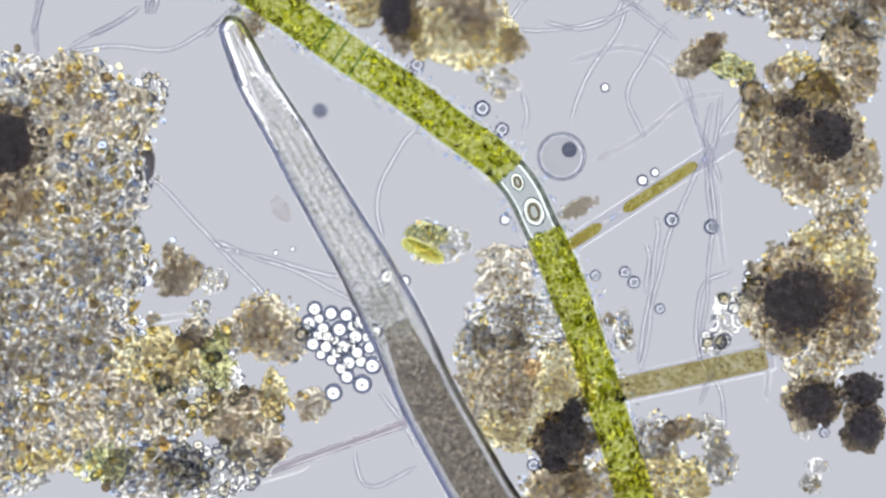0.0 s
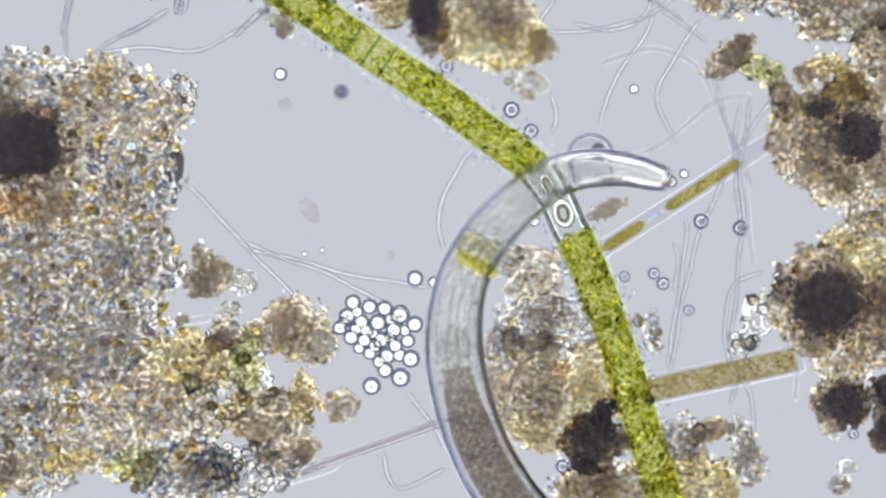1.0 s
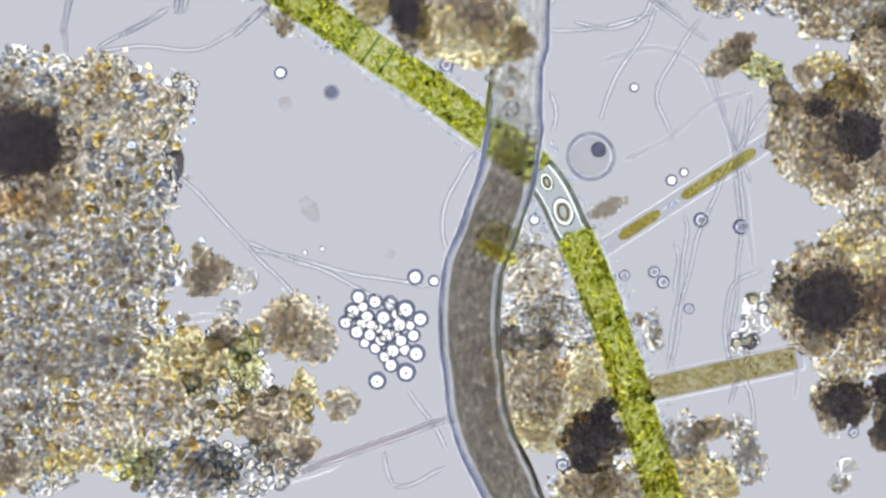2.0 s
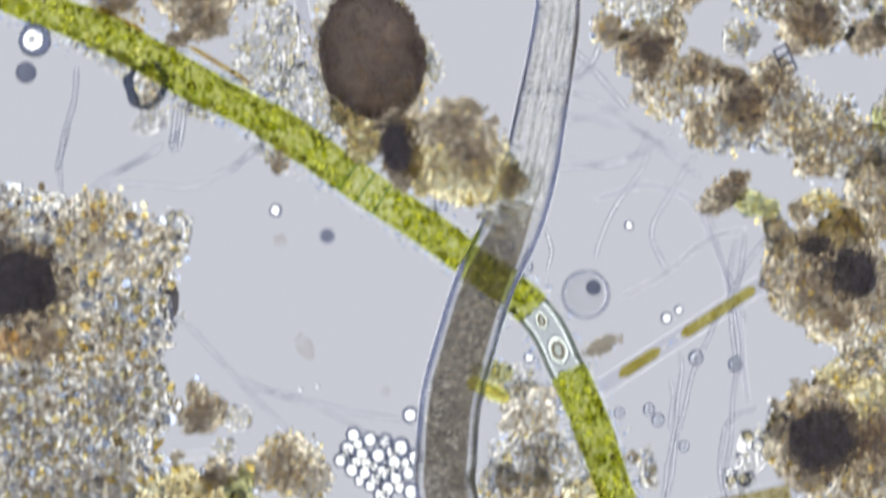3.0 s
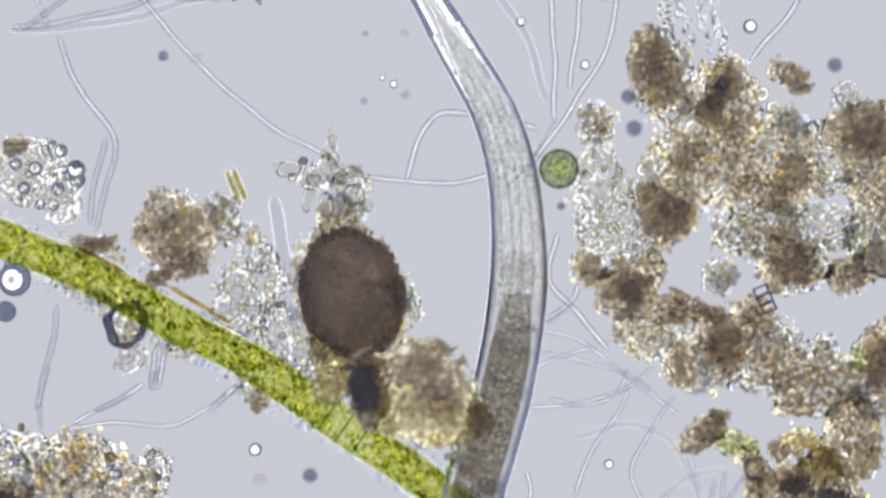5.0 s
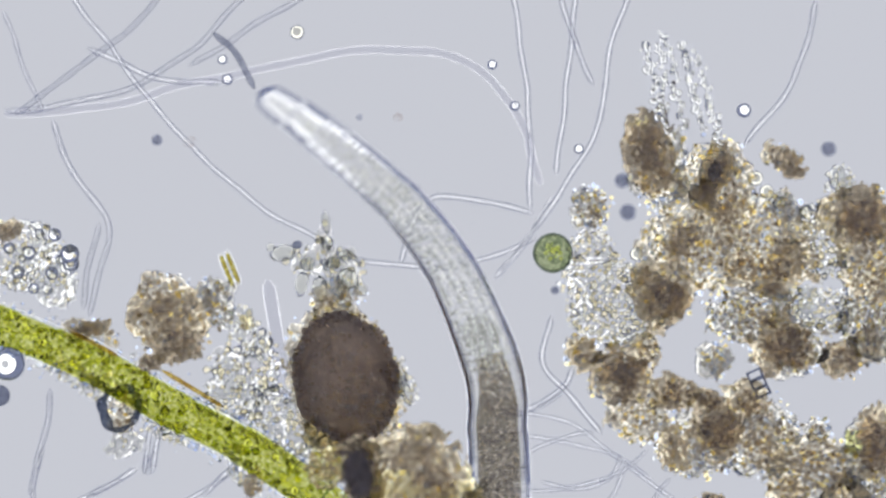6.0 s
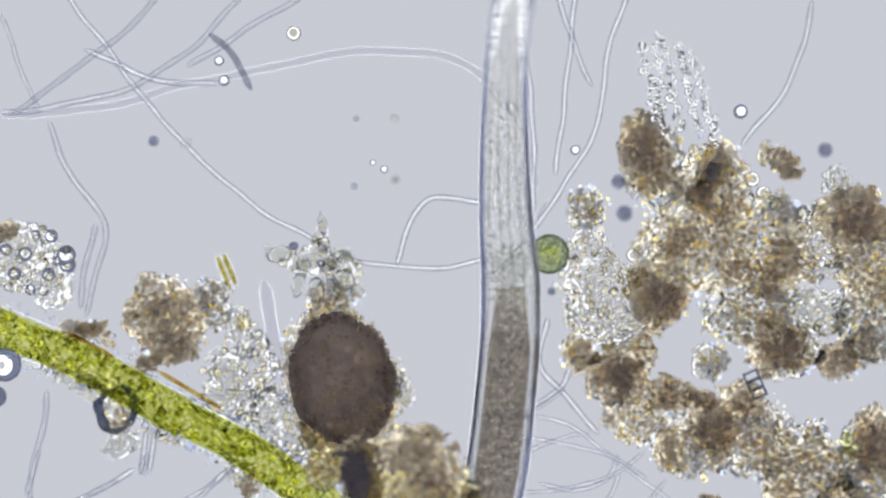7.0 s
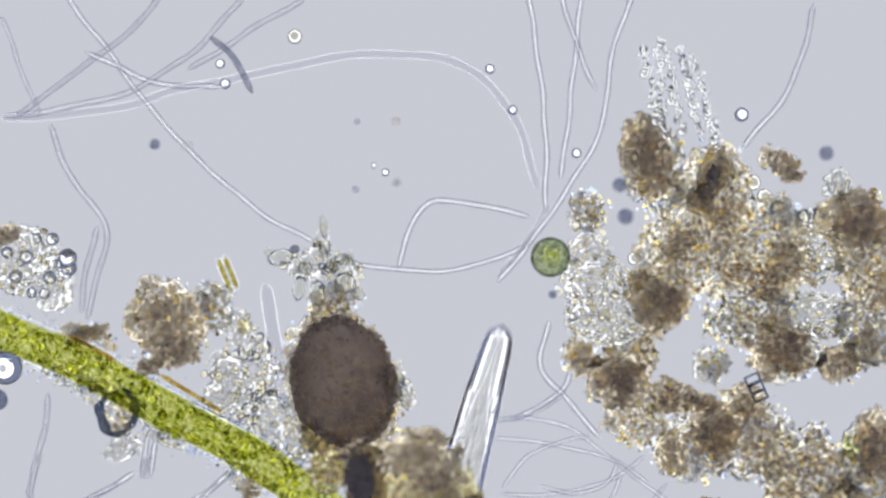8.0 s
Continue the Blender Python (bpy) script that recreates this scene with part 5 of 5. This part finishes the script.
bend(4.0, -28, 470, (350, 148), (430, 130), (530, 118), (640, 132), (745, 180), (825, 250), (885, 335), (915, 430), (922, 530), (910, 640), (880, 730), (845, 820), (825, 885))
bend(4.1, -30, 487, (445, 55), (480, 108), (530, 122), (600, 138), (700, 175), (790, 235), (860, 315), (905, 410), (920, 510), (915, 610), (890, 720), (850, 830), (830, 890))
bend(4.2, -31, 504, (610, -140), (690, -60), (765, 40), (825, 140), (870, 250), (893, 360), (900, 470), (895, 570), (875, 670), (850, 770), (825, 880))
bend(4.3, -32, 521, (870, -250), (885, -130), (900, 0), (915, 120), (922, 240), (918, 380), (905, 500), (885, 620), (855, 740), (815, 870))
bend(4.5, -35, 555, (902, -210), (906, -100), (911, 0), (920, 100), (924, 200), (925, 300), (920, 400), (914, 500), (897, 600), (872, 700), (842, 800), (812, 880))
bend(4.7, -38, 594, (1010, -160), (975, -60), (948, 40), (928, 140), (918, 250), (910, 370), (898, 480), (872, 600), (840, 720), (800, 860))
bend(4.8, -40, 617, (1180, 10), (1110, 10), (1040, 35), (975, 85), (925, 165), (900, 270), (892, 390), (885, 500), (865, 610), (838, 730), (805, 860))
bend(4.9, -42, 640, (900, -100), (920, 0), (930, 100), (930, 220), (922, 340), (908, 460), (885, 580), (860, 700), (825, 840))
bend(5.0, -45, 663.5, (722, -45), (755, 0), (815, 100), (872, 200), (903, 300), (915, 400), (916, 500), (905, 600), (885, 700), (857, 800), (838, 870))
bend(5.1, -46, 681, (885, -70), (890, 30), (900, 130), (910, 250), (915, 380), (910, 500), (895, 620), (870, 730), (840, 850))
bend(5.2, -48, 699, (890, -80), (897, 20), (908, 130), (915, 250), (913, 380), (905, 500), (885, 620), (855, 740), (820, 870))
bend(5.8, -54.5, 790, (640, 60), (690, 130), (750, 215), (810, 320), (850, 430), (875, 540), (885, 640), (880, 740), (868, 850))
bend(6.3, -56.5, 822, (310, 470), (390, 425), (480, 405), (580, 415), (680, 455), (765, 520), (830, 610), (870, 710), (890, 800), (895, 885))
bend(6.4, -56.5, 822, (340, 570), (385, 480), (455, 430), (550, 420), (650, 445), (745, 505), (815, 590), (860, 690), (885, 790), (890, 880))
bend(6.5, -56.5, 822, (248, 365), (275, 430), (340, 444), (430, 445), (530, 455), (630, 475), (720, 518), (795, 580), (845, 650), (875, 740), (888, 820), (888, 890))
bend(6.6, -57.5, 820, (455, 140), (420, 190), (435, 260), (490, 340), (560, 410), (640, 470), (720, 530), (790, 600), (840, 680), (870, 770), (885, 870))
bend(6.7, -58.5, 818, (560, 10), (640, 20), (725, 75), (790, 160), (835, 260), (862, 370), (875, 480), (876, 590), (868, 700), (852, 800), (838, 880))
bend(6.8, -60, 816, (770, -110), (790, 0), (820, 100), (850, 220), (878, 350), (895, 470), (897, 590), (888, 700), (870, 800), (855, 880))
bend(7.0, -62, 814, (935, -100), (918, -40), (905, 20), (896, 100), (892, 200), (892, 300), (895, 400), (902, 500), (901, 600), (893, 700), (882, 800), (868, 880))
bend(7.1, -62, 815, (1120, 60), (1050, 55), (985, 90), (935, 160), (910, 260), (900, 370), (898, 490), (893, 610), (880, 720), (862, 850))
bend(7.2, -61, 817, (925, -60), (925, 50), (925, 180), (922, 300), (918, 420), (908, 560), (893, 690), (872, 840))
bend(7.3, -60, 819, (948, 5), (940, 120), (930, 250), (920, 380), (905, 510), (890, 640), (875, 750), (855, 870))
bend(7.5, -60, 820, (930, 185), (923, 300), (915, 400), (907, 500), (900, 600), (889, 700), (878, 800), (862, 880))
bend(7.7, -60, 820, (912, 335), (905, 450), (895, 560), (880, 670), (860, 780), (842, 880))
bend(8.0, -60, 819.5, (888, 578), (868, 650), (850, 715), (833, 780), (815, 850), (800, 910))
BURROW = ((900, 120), (888, 230), (872, 330), (850, 430), (833, 520), (827, 600), (834, 700), (860, 800), (905, 880), (960, 960),
          (1010, 1060), (1040, 1180), (1050, 1350), (1050, 1600), (1050, 2000), (1050, 2600))


def worm_rows():
    """For every ring its poses, time by time."""
    rows = [[] for _ in WORM_RINGS]
    for t in sorted(BENDS):
        p = BENDS[t]
        p = p + [q for q in BURROW if q[1] > p[-1][1] + 70]
        s, line = spline(p, None)
        for i in range(RINGS):
            m = (i + 0.5) * STEP
            a, b = ([np.interp(m + d, s, line[:, k]) for k in (0, 1)] for d in (-STEP / 2, STEP / 2))
            mid = at((a[0] + b[0]) / 2, (a[1] + b[1]) / 2, WORM_Z) - at(784, 441)
            turn = math.degrees(math.atan2(a[1] - b[1], b[0] - a[0]))
            rows[i].append((t, pose(*mid, 0, 0, turn)))
    return rows


# ---- what moves ----
def motions():
    for ring, rows in zip(WORM_RINGS, worm_rows()):
        walk(ring, rows)
    for ob, rows in DRIFTS:
        home = ob.location.copy()
        walk(ob, [(t, Matrix.Translation(home + Vector((du * U, -dv * U, 0)))) for t, du, dv in rows])


motions()
